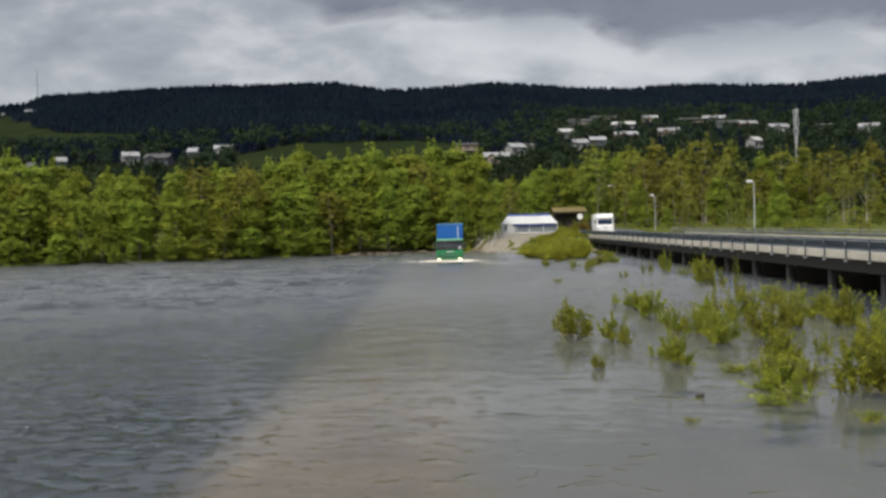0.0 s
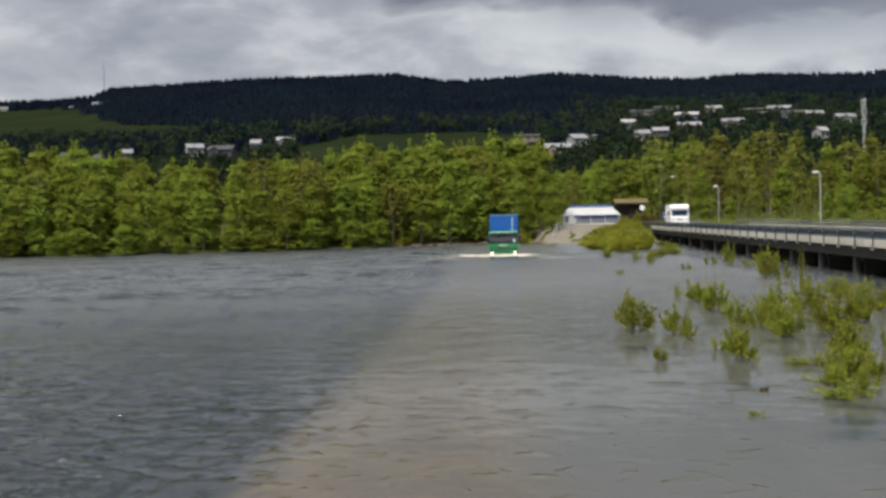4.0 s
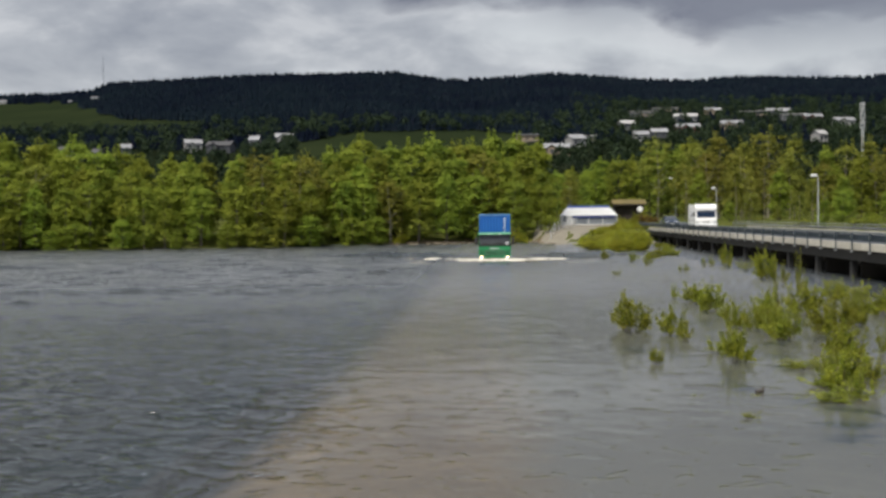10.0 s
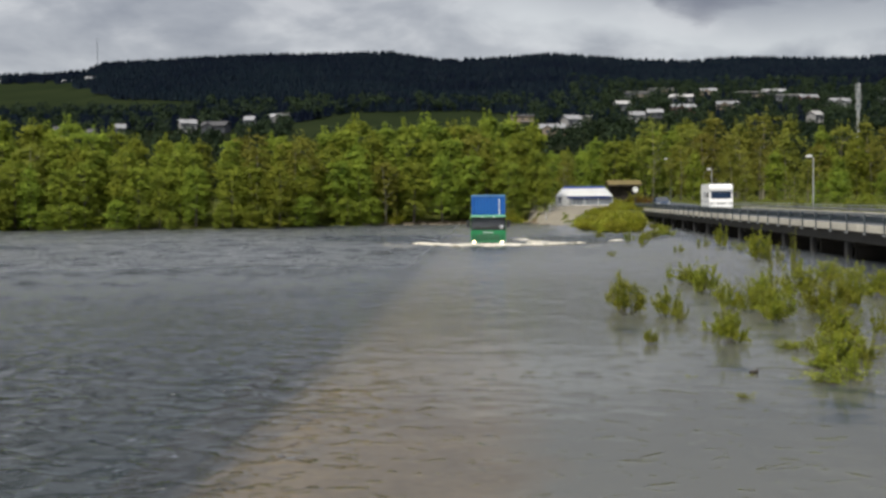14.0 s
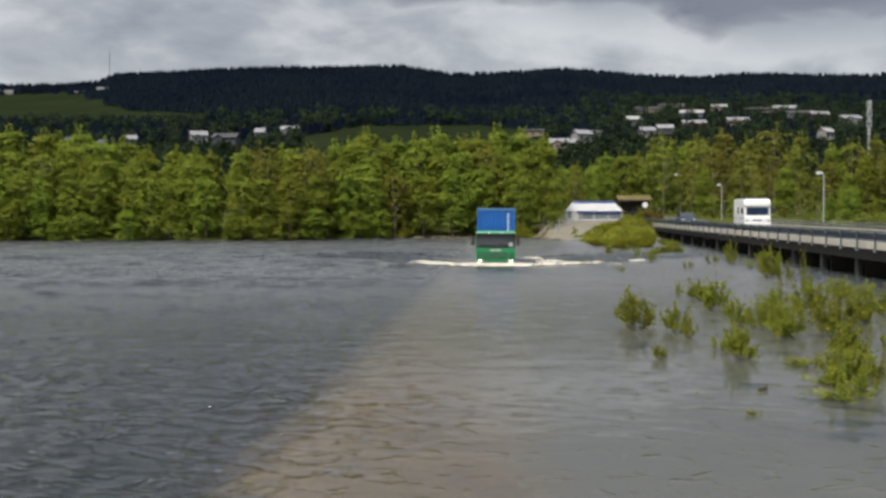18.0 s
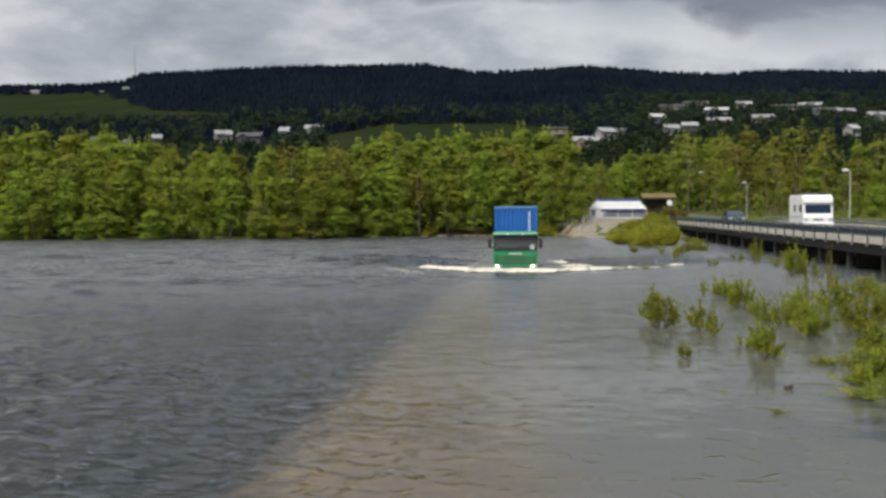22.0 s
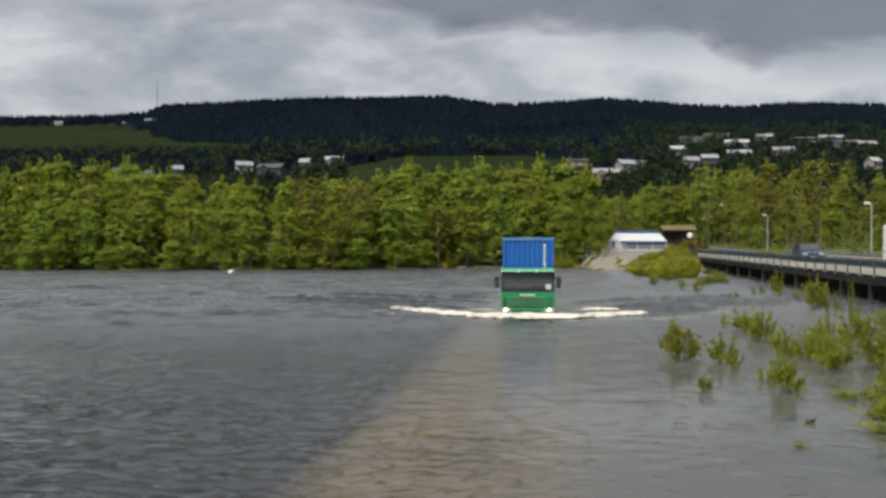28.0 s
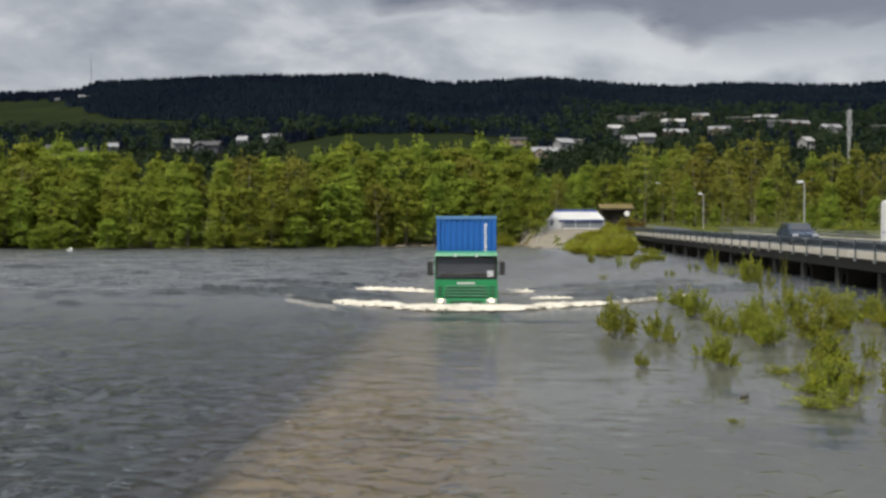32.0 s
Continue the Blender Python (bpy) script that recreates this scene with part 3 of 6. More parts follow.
def build_bridge():
    b = thing("road_bridge", "low concrete road bridge over the flooded river", "bridge")
    part("deck", box(BX0 + 0.32, BX1 - 0.32, BY0, BY1, 1.482, DECK, 0.0), ASPHALT, b, "wet blue-grey asphalt bridge deck")
    # edge beams, cast in lengths
    n = 32
    step = (BY1 - BY0) / n
    first = part("edge_beam", box(0, 0.31, 0.008, step - 0.008, 1.53, 1.90, 0.025), CONCRETE, b, "pale beige concrete edge beam")
    first.matrix_basis = pose(BX0, BY0, 0)
    for i in range(1, n):
        twin(first, b, pose(BX0, BY0 + i * step, 0))
    for i in range(n):
        twin(first, b, pose(BX1 - 0.31, BY0 + i * step, 0))
    g = part("girder", box(0, 0.5, BY0, BY1, 0.95, 1.477, 0.02), SHADED_CONCRETE, b, "concrete girder, toned dark for the shade under the deck")
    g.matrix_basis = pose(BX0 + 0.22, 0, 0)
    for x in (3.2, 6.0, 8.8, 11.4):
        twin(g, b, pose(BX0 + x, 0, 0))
    # piers: a cap, an edge column and a cross wall each
    cap = None
    y = 50.9 - 7.05 * 10
    while y < BY1 - 3:
        if cap is None:
            cap = part("pier_cap", box(BX0 + 0.75, BX1 - 0.75, -0.4, 0.4, 0.62, 0.895, 0.03), SHADED_CONCRETE, b)
            col = part("column", box(-0.15, 0.15, -0.24, 0.24, -2.4, 0.895, 0.04), SHADED_COLUMN, b, "concrete column, toned dark for the shade under the deck")
            wall = part("pier_wall", box(BX0 + 0.9, BX1 - 0.9, -0.18, 0.18, -2.4, 0.615, 0.02), SHADED_CONCRETE, b)
            for o, x in ((cap, 0), (wall, 0), (col, BX0 + 0.5)):
                o.matrix_basis = pose(x, y, 0)
        else:
            twin(cap, b, pose(0, y, 0))
            twin(wall, b, pose(0, y, 0))
            twin(col, b, pose(BX0 + 0.5, y, 0))
        twin(col, b, pose(BX1 - 0.5, y, 0))
        y += 7.05
    part("abutment", box(BX0 + 0.1, BX1 - 0.1, BY1 - 1.2, BY1 + 0.6, -1.0, 1.436, 0.03), SHADED_CONCRETE, b)
    part("abutment", box(BX0 + 0.1, BX1 - 0.1, BY0 - 1.2, BY0 + 0.6, -1.0, 1.436, 0.03), SHADED_CONCRETE, b)
    # centre line and the kerb of the far path
    part("road_line", box(23.0, 23.12, BY0, BY1, DECK + 0.002, DECK + 0.006), MARK, b, "worn pale centre line")
    part("kerb", box(27.2, 27.45, BY0, BY1, DECK - 0.01, DECK + 0.13, 0.02), CONCRETE, b, "low concrete kerb")


build_bridge()


def rail_band(y0, y1):
    """A length of folded steel guard rail along y, two waves high."""
    prof = [(0.0, 0.0), (-0.03, 0.02), (-0.085, 0.07), (-0.085, 0.13), (-0.035, 0.17), (-0.035, 0.20), (-0.085, 0.25), (-0.09, 0.36), (-0.035, 0.41),
            (-0.035, 0.44), (-0.085, 0.49), (-0.075, 0.55), (-0.02, 0.60), (0.02, 0.60), (0.02, 0.0)]
    return prism(prof, y0, y1, "y")


def build_rails():
    for x, side in ((BX0 - 0.02, 1), (BX1 + 0.02, -1)):
        r = thing("guard_rail", "slate-blue open steel guard rail along the bridge edge" if side > 0 else "pale weathered guard rail along the far bridge edge", "guard rail", group="bridge guard rails")
        post = band = foot = None
        y = 51.2 - 3.03 * 25
        while y < BY1 + 10:
            if post is None:
                post = part("post", box(-0.03, 0.03, -0.030, 0.030, 1.48, DECK + 0.60, 0.010), STEEL if side > 0 else WEATHERED, r)
                foot = part("post_foot", box(-0.10, 0.05, -0.06, 0.06, 1.40, 1.50, 0.015), WEATHERED, r, "pale bolted post foot")
                band = part("rail_band", rail_band(0.006, 3.024), STEEL if side > 0 else WEATHERED, r)
                clip = part("splice_plate", box(-0.035, 0.0, -0.11, 0.11, 0.04, 0.56, 0.008), WEATHERED if side > 0 else STEEL, r)
                post.matrix_basis = foot.matrix_basis = pose(x - 0.06 * side, y, 0)
                band.matrix_basis = pose(x + (0.10 if side > 0 else -0.02), y, DECK + 0.20) @ Matrix.Diagonal((1, 1, 0.60 if side > 0 else 0.36, 1))
                pipe = part("top_pipe", tube((0, 0.004, 0), (0, 3.026, 0), 0.035, 0.035, 7), STEEL if side > 0 else WEATHERED, r)
                pipe.matrix_basis = pose(x, y, DECK + 0.62)
                clip.matrix_basis = pose(x - 0.095 if side > 0 else x - 0.1, y, DECK + 0.38) @ Matrix.Diagonal((1, 0.35, 0.2, 1))
            else:
                twin(post, r, post.matrix_basis @ Matrix.Translation((0, y - y1, 0)))
                twin(foot, r, foot.matrix_basis @ Matrix.Translation((0, y - y1, 0)))
                twin(band, r, band.matrix_basis @ Matrix.Translation((0, y - y1, 0)))
                twin(pipe, r, Matrix.Translation((0, y - y1, 0)) @ pipe.matrix_basis)
                twin(clip, r, Matrix.Translation((0, y - y1, 0)) @ clip.matrix_basis)
            if post is not None and y == 51.2 - 3.03 * 25:
                y1 = y
            y += 3.03


build_rails()


def build_approach():
    """Road beyond the bridge and its shoulder."""
    ys = np.arange(BY1, 262, 3.0)
    xs = np.linspace(-3.0, 3.0, 7)
    vx = 25.0 + np.repeat(xs[None], len(ys), 0) * np.interp(ys, [BY1, BY1 + 8], [1.9, 1.0])[:, None]
    vy = np.repeat(ys[:, None], 7, 1)
    vz = np.maximum(ground(vx, vy) + 0.12, 1.84 + 0.004 * (vy - BY1))
    v = np.stack([vx, vy, vz], -1).reshape(-1, 3)
    i = np.arange(len(v)).reshape(len(ys), 7)
    f = np.stack([i[:-1, :-1], i[:-1, 1:], i[1:, 1:], i[1:, :-1]], -1).reshape(-1, 4)
    tagged(new("road", mesh_np("road", v, f, [ASPHALT], None, True)), "grey asphalt road leading off the bridge", "road", kind="structure")


build_approach()


def street_lamp(x, y, z, h, arm=-0.5, label="slim grey street lamp beside the bridge", pole=None):
    s = thing("street_lamp", label, "street lamp", pose(x, y, z), "bridge street lamps")
    part("pole", tube((0, 0, 0), (0, 0, h), 0.07, 0.045), pole or PALE_STEEL, s)
    part("base_plate", box(-0.2, 0.2, -0.2, 0.2, 0, 0.04, 0.01), STEEL, s)
    bm = tube((0, 0, h - 0.05), (arm * 0.55, 0, h + 0.12), 0.06, 0.045)
    part("arm", bm, PALE_STEEL, s)
    bm = bmesh.new()
    add_box(bm, arm - 0.22, arm * 0.5 + 0.1, -0.17, 0.17, h + 0.05, h + 0.24, 0.05)
    head = part("lamp_head", bm, WHITE, s, "white lamp housing")
    part("diffuser", box(arm - 0.16, arm * 0.5 + 0.02, -0.13, 0.13, h + 0.0, h + 0.055, 0.02), PALE_STEEL, head)
    return s


LAMP_X = BX1 + 0.55
for yy in (175.2, 119.6, 66.0):
    street_lamp(LAMP_X, yy, 0.0, 7.0)
    # bracket block that carries each pole at the bridge's side
    bl = thing("lamp_footing", "square concrete footing of a street lamp", "footing", pose(LAMP_X, yy, 0), "lamp footings")
    part("block", box(-0.3, 0.3, -0.3, 0.3, -3.2, -0.003, 0.03), SHADED_CONCRETE, bl)
for xx, yy in ((32.5, 225.0),):
    street_lamp(xx, yy, ground1(xx, yy) - 0.05, 7.6, -1.0, "tall grey street lamp beside the approach road", WEATHERED)

# ---------------------------------------------------------------- vegetation


def crown_mesh(seed, H, W, boughs, leaves, size, mat, low=0.05, taper=1.5):
    """Boughs that end in flat sprays of leaves, wide below and drawn to an uneven point."""
    rng = np.random.default_rng(seed)
    hh = low + (0.97 - low) * rng.uniform(0, 1, boughs) ** 0.85
    side = 1 + 0.22 * np.sin(rng.uniform(0, 6.3) + 3 * hh * 6.3)
    r = W * np.clip((1.03 - hh) * taper, 0.04, 1.0) ** 0.6 * side
    an = rng.uniform(0, 2 * np.pi, boughs)
    rr = np.sqrt(rng.uniform(0.18, 1.0, boughs))
    cen = np.stack([np.cos(an) * r * rr, np.sin(an) * r * rr, hh * H * 0.95 + rr * r * 0.12], 1)
    rad = rng.uniform(0.22, 0.62, boughs) * np.where(rng.uniform(0, 1, boughs) < 0.2, 1.5, 1.0) * (1.15 - 0.45 * hh)
    n = boughs * leaves
    pick = np.repeat(np.arange(boughs), leaves)
    d = unit(rng.normal(0, 1, (n, 3)))
    out = unit(cen * [1, 1, 0])[pick]
    pts = cen[pick] + d * rad[pick][:, None] * rng.uniform(0.3, 1.15, (n, 1)) * [1.3, 1.3, 0.42]
    # the sprays droop outwards
    pts[:, 2] -= 0.35 * np.clip(np.sum((pts - cen[pick]) * out, 1), -0.2, 1.0)
    loose = rng.uniform(0, 1, n) < 0.12
    pts[loose] += rng.normal(0, 0.3, (int(loose.sum()), 3))
    # the leader and a few shoots that stand above the crown
    k = boughs // 3
    t = rng.uniform(0.84, 1.02, k)
    lean = rng.normal(0, 0.16, (3, 2))[rng.integers(0, 3, k)] * W
    shoot = np.stack([lean[:, 0] * (1.1 + t * 0.3), lean[:, 1] * (1.1 + t * 0.3), t * H], 1) + rng.normal(0, 0.10, (k, 3))
    pts = np.concatenate([pts, shoot])
    nrm = np.concatenate([d * [0.5, 0.5, 0.3] + out * 0.35 + [0, 0, 0.75], rng.normal(0, 1, (k, 3)) + [0, 0, 0.4]])
    pts[:, 2] = np.maximum(pts[:, 2], 0.12)
    v, f = leaf_tris(rng, pts, nrm, size, 0.45)
    return mesh_np("crown", v, f, [mat])


def trunk_mesh(seed, H, W, r=0.16, limbs=7, bark=None):
    rng = random.Random(seed)
    bm = bmesh.new()
    top = Vector((rng.uniform(-0.4, 0.4), rng.uniform(-0.4, 0.4), H * 0.93))
    mid = Vector((rng.uniform(-0.3, 0.3), rng.uniform(-0.3, 0.3), H * 0.4))
    add_tube(bm, (0, 0, -0.6), mid, r * 1.2, r * 0.75, 7)
    add_tube(bm, mid, top, r * 0.75, r * 0.2, 6)
    for i in range(limbs):
        h = H * rng.uniform(0.2, 0.7)
        a = rng.uniform(0, 2 * math.pi)
        s = mid * (h / (H * 0.4)) if h < H * 0.4 else mid.lerp(top, (h - H * 0.4) / (H * 0.45))
        e = s + Vector((math.cos(a) * W * 0.75, math.sin(a) * W * 0.75, H * rng.uniform(0.08, 0.2)))
        add_tube(bm, s, e, r * 0.4, r * 0.1, 5)
    me = bpy.data.meshes.new("trunk")
    bm.to_mesh(me)
    bm.free()
    me.materials.append(bark or BARK)
    return me


TREES = [(crown_mesh(s, 12.0, w, 310, 24, 0.165, LEAF, low, tp), trunk_mesh(s, 12.0, w)) for s, w, low, tp in
         ((1, 2.3, 0.03, 3.0), (2, 2.6, 0.03, 3.6), (3, 2.1, 0.04, 2.4), (4, 2.4, 0.06, 3.3), (5, 2.8, 0.03, 3.8), (6, 2.2, 0.12, 2.6))]
OLIVE_TREES = [(crown_mesh(s, 12.0, w, 190, 22, 0.17, OLIVE_LEAF, low, tp), trunk_mesh(s, 12.0, w, 0.15, 10, PALE_BARK)) for s, w, low, tp in ((31, 2.5, 0.1, 3.4), (32, 2.1, 0.25, 2.8), (33, 2.9, 0.12, 4.0))]
GAUNT = (crown_mesh(9, 12.0, 1.9, 90, 16, 0.18, OLIVE_LEAF, 0.42, 2.0), trunk_mesh(9, 12.0, 1.9, 0.17, 12, PALE_BARK))
TREE_WORDS = ["leafy green alder on the wooded far bank", "broad green bank tree with low hanging boughs", "slender yellow-green riverside tree",
              "dense green tree rising from the undergrowth", "wide-crowned deciduous tree in early summer leaf", "tall-stemmed deciduous tree with an uneven crown",
              "olive-green tree with a tall narrow crown", "thin olive-brown tree with bare lower stems", "olive-green tree with dark gaps in its crown"]


def tree(kind, x, y, h, rng, lift=0.0, wide=1.0):
    crown, trunk = GAUNT if kind < 0 else TREES[kind] if kind < 6 else OLIVE_TREES[kind - 6]
    s = h / 12.0
    t = thing("tree", TREE_WORDS[kind] if kind >= 0 else "gaunt pale-stemmed tree with thin foliage", "tree",
              Matrix.LocRotScale((x, y, ground1(x, y) - 0.1 + lift), Euler((0, 0, rng.uniform(0, 6.28))), (s * wide * rng.uniform(0.95, 1.2), s * wide * rng.uniform(0.95, 1.2), s)), "far bank trees")
    for name, me in (("trunk", trunk), ("crown", crown)):
        o = new(name, me)
        o.parent = t


TOP_U = [-0.6, -0.363, -0.325, -0.277, -0.253, -0.205, -0.158, -0.110, -0.062, -0.015, 0.023, 0.040, 0.055]
TOP_E = [0.066, 0.0640, 0.0545, 0.0533, 0.0504, 0.0564, 0.0576, 0.0613, 0.0635, 0.0638, 0.0629, 0.048, 0.034]
TOP2_U = [0.04, 0.055, 0.066, 0.085, 0.128, 0.200, 0.247, 0.295, 0.342, 0.371, 0.6]
TOP2_E = [0.036, 0.036, 0.0405, 0.0495, 0.0556, 0.0601, 0.0590, 0.0565, 0.0568, 0.0618, 0.064]


def build_trees():
    rng = random.Random(7)
    k = 0
    for row, (back, gap, share) in enumerate(((2.0, 3.1, 0.68), (6.0, 2.9, 0.90), (11.0, 2.7, 1.06))):
        x = -100.0 + row
        while x < 8.5:
            xx = x + rng.uniform(-0.9, 0.9)
            y = float(np.interp(xx, SHORE_X, SHORE_Y)) + back + rng.uniform(-0.8, 1.2)
            u = xx / y
            if xx > 2.0:
                y += 5.0
            limit = 6.5 - row * 0.1
            if xx < limit:
                h = (3.5 + float(np.interp(u, TOP_U, TOP_E)) * y - ground1(xx, y)) * share * rng.uniform(0.91, 1.05)
                tree(rng.choice((0, 1, 2, 3, 4, 5, 0, 1, 2, 3, 4, 5, 6, 8)), xx, y, max(h, 4.0), rng)
                k += 1
            x += gap
    # woods behind the bridge and the tent
    for row, (y0, gap, share) in enumerate(((203, 4.6, 0.64), (214, 5.0, 0.88), (228, 4.6, 1.10))):
        x = 10.0 + row * 2 if row else 33.0
        while x < 108:
            xx = x + rng.uniform(-1.2, 1.2)
            y = y0 + rng.uniform(-2.5, 2.5) + (18 if xx < 32 else 0) + (0.0 if row else -0.35 * max(0, xx - 36))
            y = max(y, float(np.interp(xx, SHORE_X, SHORE_Y)) + 3)
            u = xx / y
            h = (3.5 + float(np.interp(u, TOP2_U, TOP2_E)) * y - ground1(xx, y)) * share * rng.uniform(0.86, 1.06)
            road_x = 25.0
            if abs(xx - road_x) > 6.5 or y > 255:
                tree(-1 if rng.random() < 0.2 else rng.choice((2, 6, 7, 8, 6, 8)), xx, y, max(h, 4.0), rng)
                k += 1
            x += gap
    x = 9.0
    while x < 46:
        y = 268 + rng.uniform(-3, 6)
        h = 3.5 + float(np.interp(x / y, TOP2_U, TOP2_E)) * y - ground1(x, y)
        tree(k % 6, x, y, h * rng.uniform(0.92, 1.1), rng)
        k += 1
        x += 3.4
    # low growth beyond the bridge
    x = 33.0
    while x < 100:
        y = max(float(np.interp(x, SHORE_X, SHORE_Y)) + 4, 192 - 0.9 * (x - 33)) + rng.uniform(-1.5, 4)
        tree(k % 9, x, y, rng.uniform(3.0, 5.6), rng, -0.2, 1.3)
        k += 1
        x += rng.uniform(2.4, 3.6)
    x = 32.6
    while x < 96:
        y = float(np.interp(x, SHORE_X, SHORE_Y)) + rng.uniform(1.0, 5.0)
        tree(k % 9, x, y, rng.uniform(1.8, 3.3), rng, -0.2, 1.5)
        k += 1
        x += rng.uniform(1.8, 3.0)
    # undergrowth at the water's edge
    b = 0
    x = -84.0
    while x < -10.0:
        y = float(np.interp(x, SHORE_X, SHORE_Y)) + rng.uniform(-0.9, 0.6)
        tree((b + 1) % 6, x, y, rng.uniform(1.8, 5.0), rng, -0.15, rng.uniform(1.3, 1.9))
        b += 1
        x += rng.uniform(2.6, 6.0)


build_trees()


def bush_mesh(seed, stems, leaves, size, mat, splay=0.5, flat=0.0):
    """A willow shrub one metre high and wide: slim rods that fan out from the root, each with side twigs and leaves."""
    rng = np.random.default_rng(seed)
    bm = bmesh.new()
    pts, dirs = [], []
    m = leaves // (stems * 4)
    for i in range(stems):
        a = rng.uniform(0, 2 * np.pi)
        lean = splay * math.sqrt(rng.uniform(0.0, 1.0))
        root = np.array([np.cos(a), np.sin(a), 0]) * lean * 0.35 + rng.normal(0, 0.05, 3) * [1, 1, 0]
        tip = np.array([np.cos(a) * lean, np.sin(a) * lean, (1 - flat) * rng.uniform(0.5, 1.12) * (1.08 - 1.25 * lean) + flat * rng.uniform(0.1, 0.9)])
        root[2] = -0.08
        add_tube(bm, root, tip, 0.007, 0.002, 4)
        rods = [(root + (tip - root) * 0.25, tip, 0.030)]
        for j in range(3):
            q = root + (tip - root) * rng.uniform(0.2, 0.75)
            e = q + (tip - root) * rng.uniform(0.12, 0.32) + rng.normal(0, 0.10, 3) * [1, 1, 0.5]
            add_tube(bm, q, e, 0.004, 0.0015, 3)
            rods.append((q, e, 0.036))
        for q, e, loose in rods:
            t = rng.uniform(0.0, 1.03, m)
            pts.append(q + (e - q) * t[:, None] + rng.normal(0, loose, (m, 3)) * (1.3 - t[:, None] * 0.9))
            dirs.append(np.tile((e - q) * [1, 1, 0.2], (m, 1)) + rng.normal(0, 0.5, (m, 3)))
    pts, dirs = np.concatenate(pts), np.concatenate(dirs)
    pts[:, 2] = np.where(pts[:, 2] < 0.0, rng.uniform(0.0, 0.08, len(pts)), pts[:, 2])
    v, f = leaf_tris(rng, pts, unit(dirs) + [0, 0, 0.5], size, 0.5, 0.42)
    me = bpy.data.meshes.new("woody_base")
    bm.to_mesh(me)
    bm.free()
    me.materials.append(BARK)
    return mesh_np("foliage", v, f, [mat]), me


RUSTY = foliage("rusty_leaves", (0.09, 0.060, 0.014), (0.27, 0.165, 0.038), 0.35, 0.02, sheen=0.05, patch=2.5)
RUSTY_SHRUB = bush_mesh(24, 20, 2400, 0.036, RUSTY)
BUSHES = [bush_mesh(s, st, lv, sz, WILLOW) for s, st, lv, sz in ((11, 18, 4200, 0.030), (12, 22, 5000, 0.027), (13, 15, 3600, 0.031), (14, 24, 5200, 0.027))]
THIN_BUSHES = [bush_mesh(s, 10, 1100, 0.032, WILLOW) for s in (16, 17)]
SPRAWLS = [bush_mesh(s, 20, 1700, 0.034, WILLOW, 0.55, 0.85) for s in (18, 19)]
TWIGS = bush_mesh(15, 4, 48, 0.08, WILLOW)
SHRUBS = [bush_mesh(s, 20, 3000, 0.036, REED) for s in (21, 22, 23)]
# place, height, width and kind of the willows in the flood: full, thin, or sprawling on the water
WILLOWS = [
    (3.89, 36.27, 1.17, 1.06, "F"), (3.85, 37.21, 1.21, 0.6, "T"), (5, 35.12, 0.88, 0.83, "F"), (5.08, 33.46, 0.59, 0.57, "T"), (3.64, 28.47, 0.37, 0.35, "F"),
    (7.11, 49.69, 0.72, 0.51, "T"), (7.67, 47.82, 0.85, 1.26, "F"), (7.5, 43.46, 1.19, 0.94, "F"), (7.49, 40.47, 0.62, 0.69, "T"), (7.14, 37.16, 1.03, 0.59, "F"),
    (5.59, 28.78, 1.02, 0.73, "F"), (5.51, 29.51, 0.57, 0.61, "T"), (5.35, 30.55, 0.4, 0.63, "T"), (7.64, 36.65, 1.02, 0.62, "F"), (8.75, 40.13, 1.04, 0.91, "F"),
    (7.91, 33.78, 1.07, 1.05, "F"), (8.21, 36.51, 0.74, 0.76, "F"), (9.55, 42.85, 1.19, 0.69, "T"), (10.42, 42.08, 1.29, 1.23, "F"), (11.79, 48.11, 2.17, 0.5, "T"),
    (14.02, 64.55, 1.67, 1.34, "F"), (13.48, 59.14, 1.19, 0.95, "T"), (15.08, 81.11, 1.64, 0.84, "F"), (13.57, 80.06, 0.77, 1.05, "T"), (14.96, 74.83, 0.75, 0.99, "T"),
    (9.51, 35.09, 1.53, 1.22, "F"), (8.1, 28.77, 1.13, 1.03, "F"), (11.13, 38.16, 1.43, 0.79, "F"), (6.34, 22.63, 0.43, 1.11, "S"), (6.64, 24.28, 0.41, 1.03, "S"),
    (6.87, 27.22, 0.37, 1.08, "S"), (7.63, 26.08, 0.45, 0.98, "S"), (7.83, 25.67, 0.39, 0.6, "S"), (9.28, 29.5, 0.88, 0.64, "T"), (12.99, 41.33, 1.11, 1.09, "F"),
    (12.94, 38.32, 1.42, 1.19, "F"), (8.18, 23.71, 1.41, 0.94, "F"), (10.18, 28.6, 1.37, 0.89, "F"), (7.21, 20.42, 0.31, 0.52, "S"), (13.46, 49.27, 0.92, 1.02, "F"),
    (14.1, 47.32, 0.91, 0.89, "T"), (9.5, 87.59, 1.05, 0.99, "T"), (10.02, 83.09, 0.84, 0.86, "T"), (10.92, 72.96, 0.56, 0.76, "T"), (6.68, 69.28, 0.4, 0.52, "T"),
    (4.24, 20.7, 0.14, 0.27, "S"), (12.48, 33.7, 1.62, 1.11, "F"), (8.95, 23.91, 1.15, 0.9, "F"), (14.28, 36.91, 1.42, 1.04, "F"), (11.17, 28.4, 1.36, 1.07, "F"),
    (6.74, 24.10, 0.99, 0.88, "F"), (6.68, 22.87, 0.64, 0.65, "T"), (7.04, 26.19, 0.73, 0.69, "T"), (7.29, 24.18, 0.81, 0.64, "T"),
]


